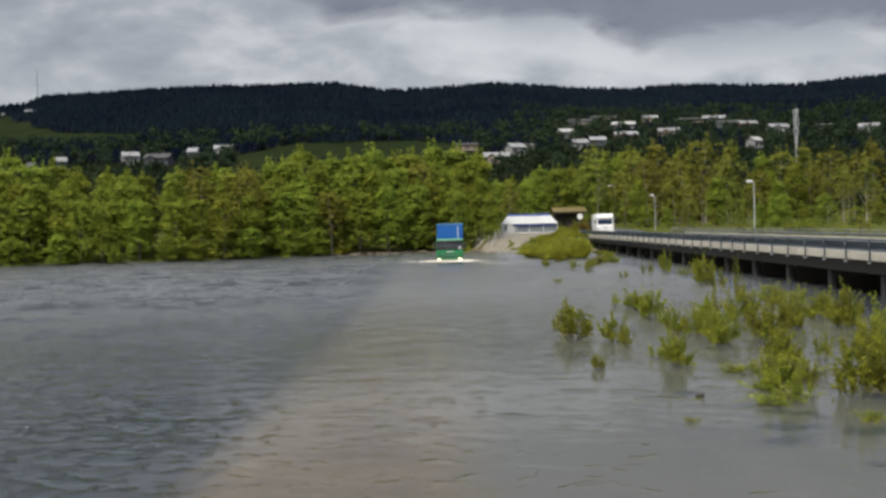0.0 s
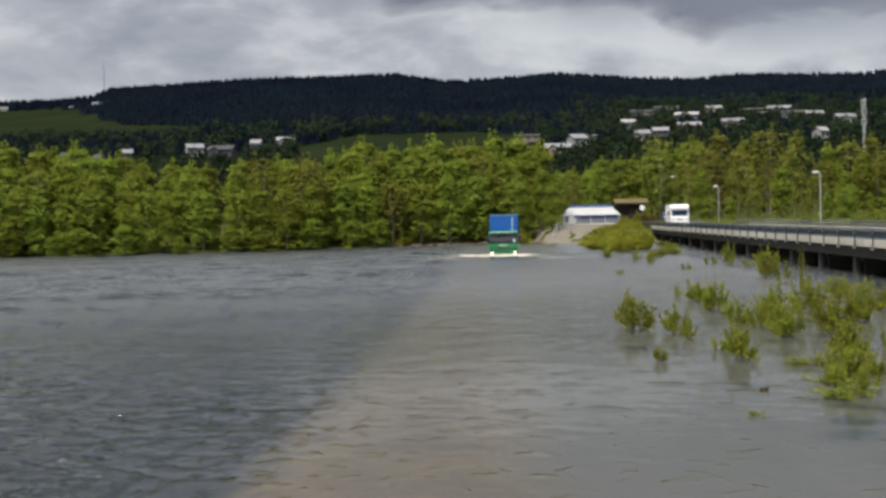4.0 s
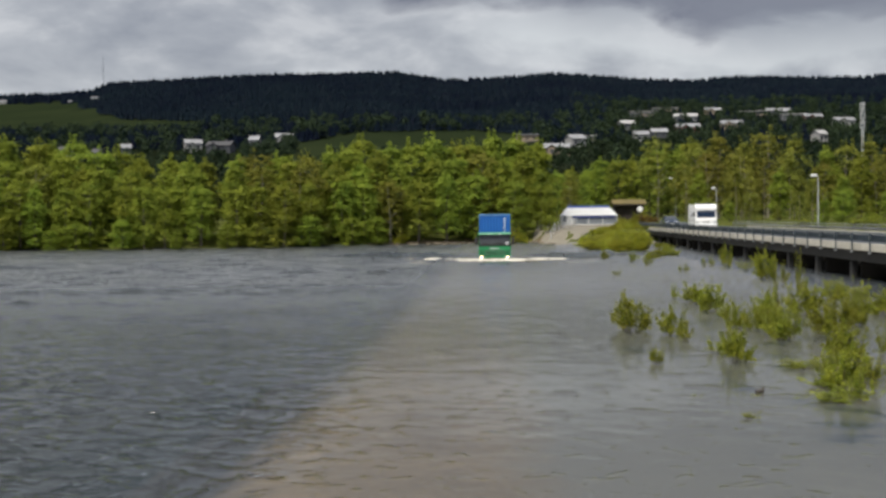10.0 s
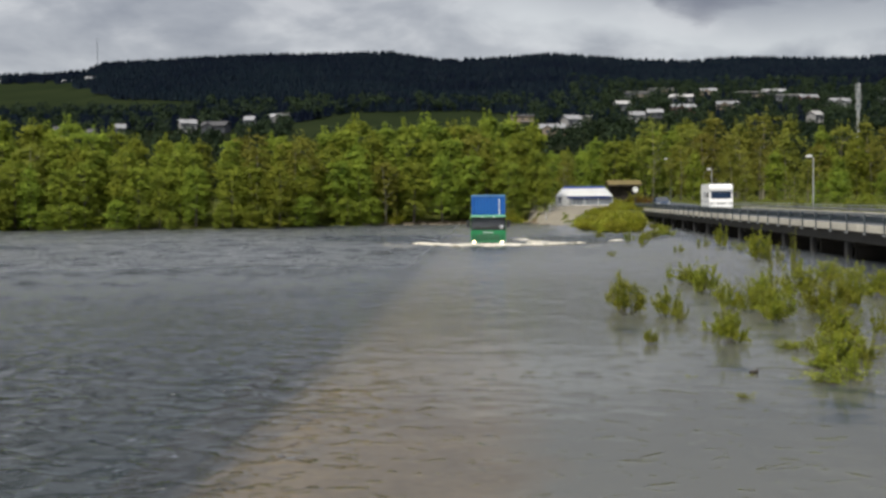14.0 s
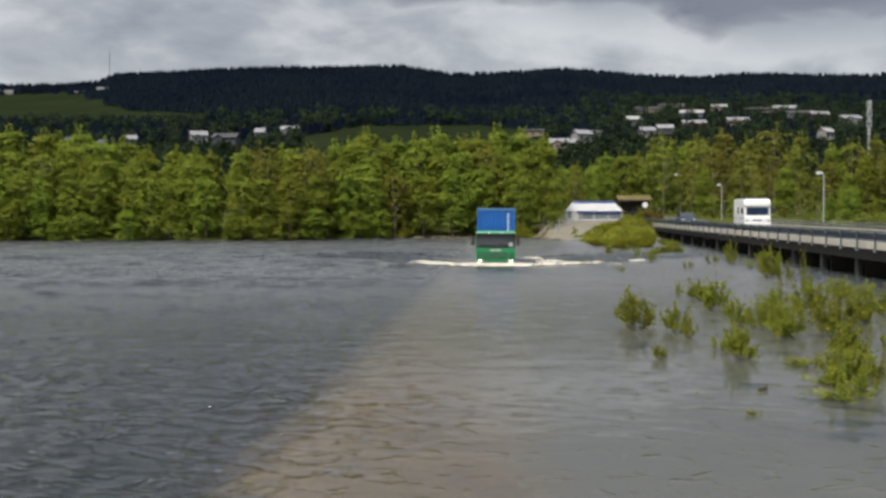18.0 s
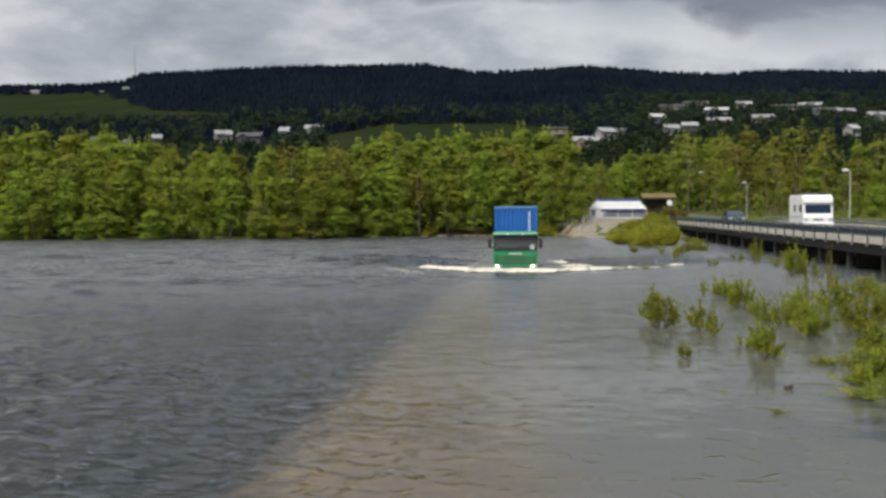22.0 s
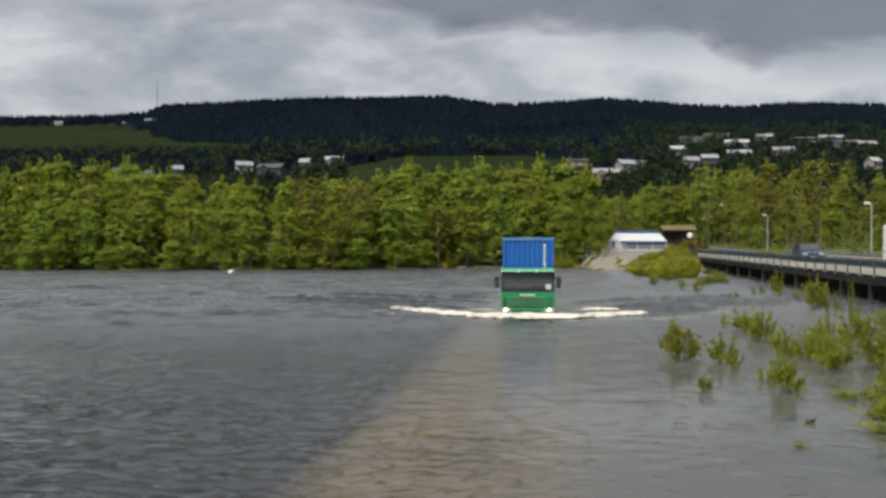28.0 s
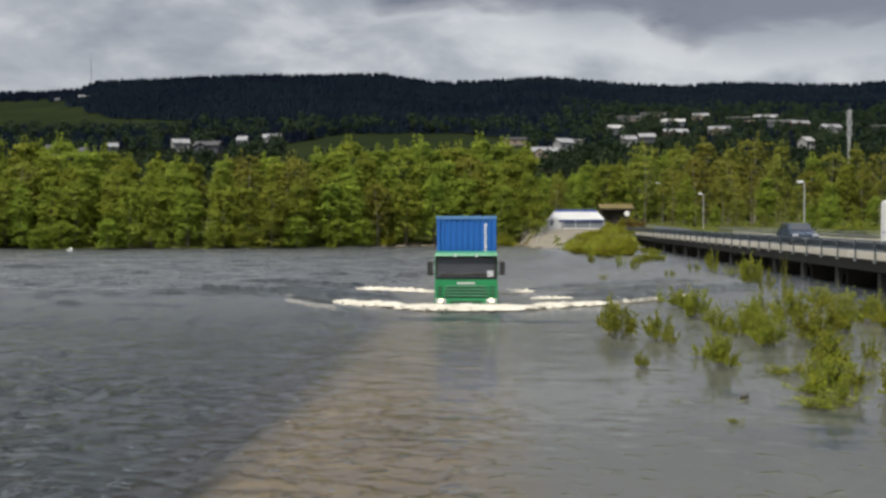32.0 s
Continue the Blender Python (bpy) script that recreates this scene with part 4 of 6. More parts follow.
def shrub(meshes, x, y, h, w, rng, name, label, z=0.0, group="", down=1.0):
    s = thing(name, label, "bush", Matrix.LocRotScale((x, y, z), Euler((0, 0, rng.uniform(0, 6.28))), (w * 1.05, w * 1.05, h * down)), group)
    for n, me in zip(("foliage", "woody_base"), meshes):
        o = tagged(new(n, me), kind="stuff")
        o.parent = s
    return s


def build_bushes():
    rng = random.Random(5)
    words = {"F": "yellow-green willow bush standing in flood water", "T": "thin willow rods with sparse leaves in flood water", "S": "drowned willow boughs sprawling on the water"}
    for i, (x, y, h, w, k) in enumerate(WILLOWS):
        kinds = {"F": BUSHES, "T": THIN_BUSHES, "S": SPRAWLS}[k]
        shrub(kinds[i % len(kinds)], x, y, h * (0.85 if k == "S" else 1.26), w * 1.2, rng, "willow_bush", words[k], group="drowned willows")
    for x, y, h, w in ((3.71, 23.05, 0.12, 0.24), (4.9, 23.2, 0.10, 0.3), (4.31, 20.6, 0.14, 0.22), (7.14, 20.1, 0.2, 0.5)):
        shrub(TWIGS, x, y, h, w, rng, "drowned_twig", "few leafy twig tips poking out of the flood", group="drowned twigs")
    # yellow-green thicket beside the ramp
    for i in range(46):
        u = rng.uniform(0.068, 0.118)
        y = float(np.interp(u, [0.066, 0.085, 0.104, 0.12], [128, 112, 105, 118])) + rng.uniform(0, 1) ** 1.4 * 30
        x = u * y
        h = (3.5 + float(np.interp(u, [0.066, 0.0695, 0.09, 0.112, 0.12], [-0.024, -0.0195, -0.0125, -0.0065, -0.013])) * y) * rng.uniform(0.5, 1.18)
        shrub(SHRUBS[i % 3], x, y, max(h, 0.5), rng.uniform(1.7, 2.7), rng, "thicket_bush", "dense yellow-green shrub at the flooded verge", max(ground1(x, y) * 0, -0.05), "verge thicket")
    for i in range(30):
        y = rng.uniform(143, 168)
        x = rng.uniform(9.6, 16.8) + (y - 146) * 0.30
        shrub(SHRUBS[i % 3], x, y, rng.uniform(0.7, 1.35), rng.uniform(1.6, 2.6), rng, "thicket_bush", "dense yellow-green shrub at the flooded verge", ground1(x, y) - 0.05, "verge thicket")
    for x, y, h in ((18.2, 185.5, 1.5), (20.6, 186.0, 1.9), (22.2, 186.5, 2.6), (17.0, 187.0, 2.3)):
        shrub(SHRUBS[int(y * 2) % 3], x, y, h, 2.2, rng, "thicket_bush", "dense yellow-green shrub beside the turf cabin", ground1(x, y) - 0.05, "verge thicket")
    for x, y, h, w in ((1.6, 153.6, 2.3, 2.6), (2.9, 154.6, 1.6, 2.2), (0.2, 153.4, 1.3, 2.0), (-12.5, 149.5, 1.9, 2.4)):
        shrub(SHRUBS[int(y) % 3], x, y, h, w, rng, "thicket_bush", "bright yellow-green shrub at the foot of the bank", ground1(x, y) - 0.1, "verge thicket")
    for x, y, h, w in ((21.9, 184.6, 1.7, 2.6), (23.3, 184.0, 1.3, 2.4)):
        shrub(RUSTY_SHRUB, x, y, h, w, rng, "thicket_bush", "rust-brown shrub beside the turf cabin", ground1(x, y) - 0.05, "verge thicket")
    for x, y, h, w in ((8.2, 96, 0.9, 0.8), (12.6, 98, 1.0, 1.6), (14.0, 101, 0.9, 2.2), (11.5, 94, 0.7, 1.3), (16.2, 125, 0.8, 1.2), (17.0, 122, 0.6, 1.3), (17.4, 128, 0.7, 1.0), (15.2, 112, 0.9, 1.3)):
        shrub(BUSHES[int(x) % 4], x, y, h, w, rng, "willow_bush", "yellow-green willow bush standing in flood water", group="drowned willows")


build_bushes()


W, D2, G2 = WALL_WHITE, ROOF_DARK, ROOF_GREY
# direction, rise, width, wall height, colours, words, flat roof, turn
HOUSES = (
    (-0.3351, 0.1022, 34, 4.6, W, G2, "low white farm building on the ridge", False, 4), (-0.3560, 0.0995, 32, 4.2, WALL_RED, G2, "red farmhouse beside the ridge field", False, -6),
    (-0.2577, 0.0615, 28, 5.2, W, G2, "white two-storey house below the spruce wood", False, 22), (-0.2339, 0.060, 44, 4.6, WALL_DARK, D2, "dark long house beside a white one", False, -8),
    (-0.1804, 0.0665, 30, 3.6, W, G2, "pale house at the field's edge", False, 12), (-0.205, 0.0645, 16, 4.0, W, G2, "small white house among trees", False, 0),
    (-0.3149, 0.059, 16, 4.0, WALL_GREY, G2, "grey-white house above the bank trees", False, 18), (-0.3389, 0.0562, 13, 3.6, WALL_GREY, D2, "white cottage above the bank trees", False, -10),
    (0.0225, 0.0645, 38, 4.6, WALL_TAN, G2, "pale flat-roofed house by the meadow", True, 0), (0.0624, 0.0615, 26, 5.0, W, G2, "white gabled house above the road", False, 24),
    (0.0470, 0.0545, 44, 4.0, WALL_TAN, G2, "long pale house above the road", False, -5), (0.070, 0.0635, 34, 3.6, W, W, "white house with a pale roof", True, 6),
    (0.1167, 0.0830, 42, 4.6, WALL_GREY, W, "long white terrace house on the slope", True, 0), (0.1358, 0.0862, 42, 3.6, WALL_GREY, W, "white flat-roofed house high on the slope", True, 3),
    (0.1523, 0.0790, 42, 4.4, WALL_GREY, W, "white house with a wide grey roof", False, 0), (0.1046, 0.0735, 24, 4.8, WALL_GREY, W, "grey-white house among dark trees", False, 15),
    (0.1545, 0.0705, 40, 4.0, WALL_RED, G2, "brownish house with grey roof", False, 4), (0.1903, 0.0725, 36, 4.2, WALL_TAN, G2, "tan wooden house on the slope", False, -4),
    (0.2095, 0.0820, 50, 4.6, WALL_DARK, W, "long pale-roofed terrace house", True, 0), (0.2404, 0.0790, 40, 5.0, WALL_GREY, W, "white house with a bright roof", True, -3),
    (0.2280, 0.0830, 40, 3.6, WALL_DARK, G2, "dark house with grey roof", False, 0), (0.256, 0.0775, 30, 4.0, WALL_RED, G2, "red-brown house with grey roof", False, 5),
    (0.2807, 0.0735, 34, 5.4, W, G2, "white two-storey house on the slope", False, 10), (0.3212, 0.0750, 34, 3.4, WALL_GREY, W, "long white low house on the slope", True, 0),
    (0.3569, 0.0720, 34, 4.6, W, G2, "white gabled house on the slope", False, -16), (0.1162, 0.0640, 24, 4.6, W, G2, "pale house above the bank woods", False, 8),
    (0.2615, 0.0625, 16, 5.0, W, W, "small white house above the woods", False, 20), (0.1750, 0.084, 26, 4.0, WALL_TAN, G2, "tan house beside spruces", False, 0),
    (0.131, 0.0665, 26, 4.0, WALL_DARK, G2, "dark grey house above the woods", False, 0), (0.385, 0.0735, 40, 4.6, W, G2, "white house with grey roof", False, 0),
    (0.41, 0.0770, 40, 4.6, WALL_TAN, G2, "tan terrace house on the slope", True, 0), (-0.421, 0.1005, 24, 4.4, W, G2, "white farmhouse on the ridge", False, 0),
    (-0.365, 0.0575, 26, 4.4, W, D2, "white house above the bank trees", False, 12),
)


def house_site(u, e, height):
    ys = np.arange(430, 1950, 4.0)
    es = (ground(u * ys, ys) + height * 0.6 - 3.5) / ys
    return float(ys[int(np.argmax(es >= e))]) if (es >= e).any() else 1946.0


def before_house(u, y):
    """Where trees would stand in front of, or in, a house."""
    hit = np.zeros(len(u), bool)
    for hu, he, wd, ht, *rest in HOUSES:
        hy = house_site(hu, he, ht)
        hit |= (np.abs(u - hu) < wd / 2097.0 * 0.55 + 4.0 / hy) & (y > hy - 42) & (y < hy + 8)
    return hit


def build_far_woods():
    rng = np.random.default_rng(3)
    n = 64000
    # dense spruce on the hill, spread evenly in depth as seen from the valley
    y = rng.uniform(0, 1, n) ** 1.3 * 1480 + 600
    u = rng.uniform(-0.57, 0.57, n)
    x = u * y
    z = ground(x, y)
    e = (z - 3.5) / y
    village = (u > 0.085) & (e < 0.088 + 0.004 * np.sin(u * 60))
    keep = ~before_house(u, y) & ~in_field(x, y) & ~(village & (rng.uniform(0, 1, n) < 0.9)) & ~((e < 0.062) & (u < 0.05) & (rng.uniform(0, 1, n) < 0.6))
    x, y, z = x[keep], y[keep], z[keep]
    n = len(x)
    h = rng.uniform(5, 10.5, n) * np.interp(y, [600, 1400, 1750, 1900], [0.55, 1.0, 1.0, 1.5])
    w = h * rng.uniform(0.26, 0.42, n)
    k = 5
    an = np.linspace(0, 2 * np.pi, k, endpoint=False)
    ring = np.stack([np.cos(an), np.sin(an)], 1)
    tw = rng.uniform(0.7, 1.3, (n, k, 1))
    lo = np.concatenate([x[:, None, None] + 0 * tw, y[:, None, None] + 0 * tw, z[:, None, None] + 0 * tw], 2)
    r1 = lo + np.concatenate([ring[None] * w[:, None, None] * tw, 0.12 * h[:, None, None] * tw], 2)
    r2 = lo + np.concatenate([ring[None] * w[:, None, None] * 0.62 * tw, (0.45 * h)[:, None, None] * tw], 2)
    tip1 = np.stack([x, y, z + h * 0.72], 1)[:, None]
    tip2 = np.stack([x, y, z + h], 1)[:, None]
    v = np.concatenate([r1, tip1, r2, tip2], 1)
    m = 2 * k + 2
    tri = [(i, (i + 1) % k, k) for i in range(k)] + [(k + 1 + i, k + 1 + (i + 1) % k, 2 * k + 1) for i in range(k)]
    f = (np.arange(n)[:, None, None] * m + np.array(tri)[None]).reshape(-1, 3)
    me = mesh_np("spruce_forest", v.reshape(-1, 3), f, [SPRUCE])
    tagged(new("spruce_forest", me), "spruce forest covering the hillside, with cloud shade in its colour", "forest", kind="stuff")
    # broadleaf clumps among houses and along field edges
    n = 3600
    y = rng.uniform(420, 1200, n)
    u = rng.uniform(-0.52, 0.52, n)
    x = u * y
    z = ground(x, y)
    e = (z - 3.5) / y
    keep = ~before_house(u, y) & ~in_field(x, y) & ((u > 0.06) | (e < 0.078))
    x, y, z = x[keep], y[keep], z[keep]
    per = 60
    n = len(x)
    h = rng.uniform(5, 9.5, n)
    d = unit(rng.normal(0, 1, (n * per, 3)) + [0, -0.2, 0.3])
    hh = np.repeat(h, per)[:, None]
    pts = np.repeat(np.stack([x, y, z + h * 0.5], 1), per, 0) + d * hh * [0.42, 0.42, 0.5] * rng.uniform(0.6, 1.08, (n * per, 1))
    v, f = leaf_quads(rng, pts, d, 0.9, 0.4)
    tagged(new("hillside_woods", mesh_np("hillside_woods", v, f, [HILL_LEAF])), "green broadleaf trees around the hillside houses, toned dark for cloud shade", "trees", kind="stuff")
    # a belt of low wood between the bank trees and the hill
    n = 1100
    y = rng.uniform(275, 470, n)
    u = rng.uniform(-0.52, 0.52, n)
    x = u * y
    z = ground(x, y)
    per = 90
    h = np.minimum(rng.uniform(6, 12, n), 3.5 + 0.043 * y - z)
    d = unit(rng.normal(0, 1, (n * per, 3)) + [0, -0.2, 0.3])
    hh = np.repeat(h, per)[:, None]
    pts = np.repeat(np.stack([x, y, z + h * 0.5], 1), per, 0) + d * hh * [0.42, 0.42, 0.5] * rng.uniform(0.6, 1.08, (n * per, 1))
    v, f = leaf_quads(rng, pts, d, 0.6, 0.4)
    tagged(new("valley_woods", mesh_np("valley_woods", v, f, [HILL_LEAF])), "green wood on the valley floor, toned dark for cloud shade", "trees", kind="stuff")


build_far_woods()

# ---------------------------------------------------------------- houses and masts


def house(u, e, width, height, wall, roof, label, flat=False, turn=0.0):
    y = house_site(u, e, height)
    w = width * y / 2097.0
    x, z = u * y, ground1(u * y, y - 4.5) - 0.4
    d = 8.0
    h = thing("house", label, "house", pose(x, y, z, 0, 0, turn), "hillside houses")
    part("wall", box(-w / 2, w / 2, -d / 2, d / 2, -2.0, height, 0.03), wall, h)
    if flat:
        part("roof", box(-w / 2 - 0.5, w / 2 + 0.5, -d / 2 - 0.7, d / 2 + 0.5, height + 0.003, height + 0.55, 0.05), roof, h)
    else:
        rise = 2.1
        part("roof", prism([(-d / 2 - 0.7, height - 0.25), (0, height + rise), (d / 2 + 0.7, height - 0.25), (0, height + rise - 0.28)], -w / 2 - 0.5, w / 2 + 0.5), roof, h)
        part("gable", prism([(-d / 2 + 0.02, height + 0.003), (0, height + rise - 0.42), (d / 2 - 0.02, height + 0.003)], -w / 2 + 0.02, w / 2 - 0.02), wall, h)
        part("chimney", box(w * 0.18, w * 0.18 + 0.7, 0.2, 0.9, height + 0.6, height + rise + 1.0), ROOF_DARK, h)
    if not flat and w > 9:
        # cross wing with its own gable towards the valley
        a, b = -w * 0.34, -w * 0.34 + min(5.0, w * 0.34)
        part("wing", box(a, b, -d / 2 - 1.6, -d / 2 + 0.1, -2.0, height - 0.2, 0.02), wall, h)
        part("wing_roof", prism([(a - 0.4, height - 0.35), ((a + b) / 2, height + 1.25), (b + 0.4, height - 0.35), ((a + b) / 2, height + 0.95)], -d / 2 - 2.0, 0.0, "y"), roof, h)
        part("wing_gable", prism([(a + 0.02, height - 0.197), ((a + b) / 2, height + 0.90), (b - 0.02, height - 0.197)], -d / 2 - 1.58, -d / 2 + 0.1, "y"), wall, h)
        part("wing_window", box((a + b) / 2 - 0.8, (a + b) / 2 + 0.8, -d / 2 - 1.64, -d / 2 - 1.58, height * 0.36, height * 0.74), GLASS, h)
    elif flat and w > 9:
        # terrace rail along the upper floor
        part("terrace", box(-w * 0.1, w / 2 - 0.3, -d / 2 - 1.3, -d / 2 - 0.06, height * 0.28, height * 0.34, 0.02), ROOF_GREY, h)
        part("terrace_rail", box(-w * 0.1, w / 2 - 0.3, -d / 2 - 1.32, -d / 2 - 1.26, height * 0.342, height * 0.34 + 0.9), WALL_TAN, h)
    n = max(2, int(w / 3.2))
    win = None
    for k in range(n):
        px = -w / 2 + (k + 0.5) * w / n
        if win is None:
            win = part("window", box(-0.75, 0.75, -d / 2 - 0.03, -d / 2 + 0.05, height * 0.36, height * 0.76), GLASS, h, "dark window")
            win.matrix_basis = pose(px, 0, 0)
        else:
            twin(win, h, pose(px, 0, 0))
    part("door", box(-w / 2 + 0.4, -w / 2 + 1.4, -d / 2 - 0.04, -d / 2 + 0.05, 0.0, 2.05), WALL_DARK, h)
    return h


for spec in HOUSES:
    house(*spec)


def telecom_mast(x, y, top):
    z = ground1(x, y)
    m = thing("telecom_mast", "grey steel telecom mast with panel antennas", "mast", pose(x, y, z))
    h = top - z
    part("pole", tube((0, 0, -0.5), (0, 0, h - 1.0), 0.55, 0.38, 12), PALE_STEEL, m)
    part("top_tube", tube((0, 0, h - 1.0), (0, 0, h + 1.2), 0.12, 0.08), STEEL, m)
    for k, (hz, n, r) in enumerate(((h - 2.0, 3, 0.75), (h - 5.0, 3, 0.75), (h - 8.2, 2, 0.7))):
        ring = part("antenna_mount", tube((0, 0, hz - 0.2), (0, 0, hz + 0.2), 0.65, 0.65, 12), STEEL, m)
        for j in range(n):
            a = j * 2 * math.pi / n + 0.5 + k
            p = part("panel_antenna", box(-0.17, 0.17, -0.10, 0.10, -1.3, 1.3, 0.03), PALE_STEEL, m)
            p.matrix_basis = pose(math.cos(a) * r, math.sin(a) * r, hz, 0, 0, math.degrees(a) + 90)
    for i in range(12):
        part("step_ring", tube((0, 0, h * 0.3 + i * 1.7), (0, 0, h * 0.3 + i * 1.7 + 0.1), 0.60, 0.60, 12), STEEL, m)


telecom_mast(0.2965 * 400, 400, 40.0)


def radio_mast(u, y, h):
    x = u * y
    z = ground1(x, y)
    m = thing("radio_mast", "thin lattice radio mast on the wooded ridge", "mast", pose(x, y, z))
    for a in (0, 2.09, 4.19):
        part("leg", tube((math.cos(a) * 1.2, math.sin(a) * 1.2, 0), (0, 0, h), 0.16, 0.12, 5), STEEL, m)
    for i in range(8):
        t = i / 8
        part("brace", tube((1.2 * (1 - t), 0, h * t), (-0.6 * (1 - t), 1.0 * (1 - t), h * (t + 0.08)), 0.10, 0.10, 4), STEEL, m)


radio_mast(-0.333, 1960, 58)

# ---------------------------------------------------------------- bank: tent, cabin, sign, stones


def party_tent(x, y, z):
    t = thing("party_tent", "white marquee tent with blue ridge stripe and milky side windows", "tent", pose(x, y, z, 0, 0, -3))
    L, Wd, e, r = 8.0, 4.6, 1.34, 2.70
    # legs
    leg = None
    for i in range(5):
        for yy in (-Wd / 2, Wd / 2):
            m = pose(-L / 2 + i * L / 4, yy, 0)
            if leg is None:
                leg = part("leg", tube((0, 0, -0.3), (0, 0, e), 0.04), PALE_STEEL, t)
                leg.matrix_basis = m
            else:
                twin(leg, t, m)
    hip = 1.1
    bm = bmesh.new()
    a = [bm.verts.new(p) for p in ((-L / 2 - 0.1, -Wd / 2 - 0.12, e), (L / 2 + 0.1, -Wd / 2 - 0.12, e), (L / 2 + 0.1, Wd / 2 + 0.12, e), (-L / 2 - 0.1, Wd / 2 + 0.12, e))]
    p0, p1 = bm.verts.new((-L / 2 + hip, 0, r)), bm.verts.new((L / 2 - hip, 0, r))
    bm.faces.new((a[0], a[1], p1, p0))
    bm.faces.new((a[2], a[3], p0, p1))
    bm.faces.new((a[1], a[2], p1))
    bm.faces.new((a[3], a[0], p0))
    bmesh.ops.solidify(bm, geom=bm.faces[:], thickness=0.03)
    roof = part("roof", bm, PVC, t)
    part("ridge_stripe", prism([(-0.50, r - 0.22), (0, r + 0.06), (0.50, r - 0.22), (0, r - 0.02)], -L / 2 + hip - 0.1, L / 2 - hip + 0.1), BLUE_TRIM, roof, "dark blue ridge stripe")
    part("valance", box(-L / 2 + 1.6, L / 2 - 0.3, -Wd / 2 - 0.17, -Wd / 2 - 0.13, e - 0.30, e - 0.02), BLUE_TRIM, roof, "dark blue valance")
    # walls with windows
    part("side_wall", box(-L / 2, L / 2, Wd / 2 - 0.02, Wd / 2 + 0.02, 0.05, e), PVC, t)
    part("end_wall", box(-L / 2 - 0.02, -L / 2 + 0.02, -Wd / 2, Wd / 2, 0.05, e), PVC, t)
    part("end_wall", box(L / 2 - 0.02, L / 2 + 0.02, -Wd / 2, Wd / 2, 0.05, e), PVC, t)
    for i in range(4):
        x0 = -L / 2 + i * L / 4
        if i == 0:
            part("front_panel", box(x0 + 0.05, x0 + L / 4 - 0.2, -Wd / 2 - 0.02, -Wd / 2 + 0.02, 0.05, e), PVC, t)
            part("arch_window", box(x0 + 0.35, x0 + 0.85, -Wd / 2 - 0.035, -Wd / 2 - 0.022, 0.4, 1.25, 0.004), CLEAR_PVC, t)
        else:
            part("clear_panel", box(x0 + 0.05, x0 + L / 4 - 0.05, -Wd / 2 - 0.015, -Wd / 2 + 0.015, 0.05, e), CLEAR_PVC, t, "milky transparent wall panel")
            part("panel_seam", box(x0 - 0.04, x0 + 0.04, -Wd / 2 - 0.03, -Wd / 2 - 0.018, 0.05, e), PVC, t)
            part("skirt", box(x0 + 0.05, x0 + L / 4 - 0.05, -Wd / 2 - 0.03, -Wd / 2 - 0.018, 0.05, 0.14), PVC, t)
    return t


party_tent(0.0727 * 174, 174.0, ground1(0.0727 * 174, 174.0) + 0.02)


def cabin(x, y):
    z = ground1(x, y)
    c = thing("turf_cabin", "small dark timber cabin with a dry turf roof", "cabin", pose(x, y, z))
    for i in range(11):
        part("log", tube((-2.3, -2.0, 0.14 + i * 0.24), (2.3, -2.0, 0.14 + i * 0.24), 0.125, 0.125, 8), DARK_WOOD, c)
    part("back_wall", box(-2.2, 2.2, -1.9, 2.0, -0.2, 2.93), DARK_WOOD, c)
    part("roof", prism([(-2.9, 2.85), (0, 3.45), (2.9, 2.85), (2.9, 2.98), (0, 3.68), (-2.9, 2.98)], -2.6, 2.6), TURF, c, "dry yellow-brown turf roof")
    part("eave_board", box(-2.65, 2.65, -2.97, -2.905, 2.74, 2.92), DARK_WOOD, c)
    part("door", box(-0.5, 0.5, -2.16, -2.125, 0.0, 2.0), DARK_WOOD, c)
    part("window", box(1.1, 1.9, -2.16, -2.125, 1.0, 1.7), GLASS, c)


cabin(0.1053 * 190, 190.0)


def road_sign(x, y, z, r=0.42):
    s = thing("road_sign", "round white road sign on a grey post", "road sign", pose(x, y, z))
    part("post", tube((0, 0.06, -0.3), (0, 0.06, 2.9), 0.04), STEEL, s)
    part("disc", tube((0, -0.01, 2.55), (0, 0.02, 2.55), r, r, 20), WHITE, s)
    part("rim", tube((0, -0.006, 2.55), (0, 0.014, 2.55), r + 0.03, r + 0.03, 20), BLACK, s)
    return s


road_sign(0.1152 * 183, 183.0, 1.75)


def stone_mesh(seed):
    rng = random.Random(seed)
    bm = bmesh.new()
    bmesh.ops.create_icosphere(bm, subdivisions=2, radius=1.0)
    for v in bm.verts:
        v.co *= 1 + 0.25 * noise.noise(v.co * 1.3 + Vector((seed, 0, 0)))
        v.co.z *= 0.62
    me = bpy.data.meshes.new("stone")
    bm.to_mesh(me)
    bm.free()
    me.materials.append(ROCK)
    return me


def build_stones():
    rng = random.Random(12)
    kinds = [stone_mesh(i) for i in range(4)]
    for i in range(110):
        x = rng.uniform(-17, 9)
        y = float(np.interp(x, SHORE_X, SHORE_Y)) + rng.uniform(-0.8, 1.2)
        if 4.5 < x:
            y += 2.0
            x = x * 0.6 + 1.2
        s = rng.uniform(0.12, 0.42)
        o = new("stone", kinds[i % 4])
        o.matrix_basis = Matrix.LocRotScale((x, y, ground1(x, y) + 0.05), Euler((0, 0, rng.uniform(0, 6))), (s * 1.3, s, s))
        tagged(o, "grey-brown stone at the water's edge", "stone", "shore stones")


build_stones()


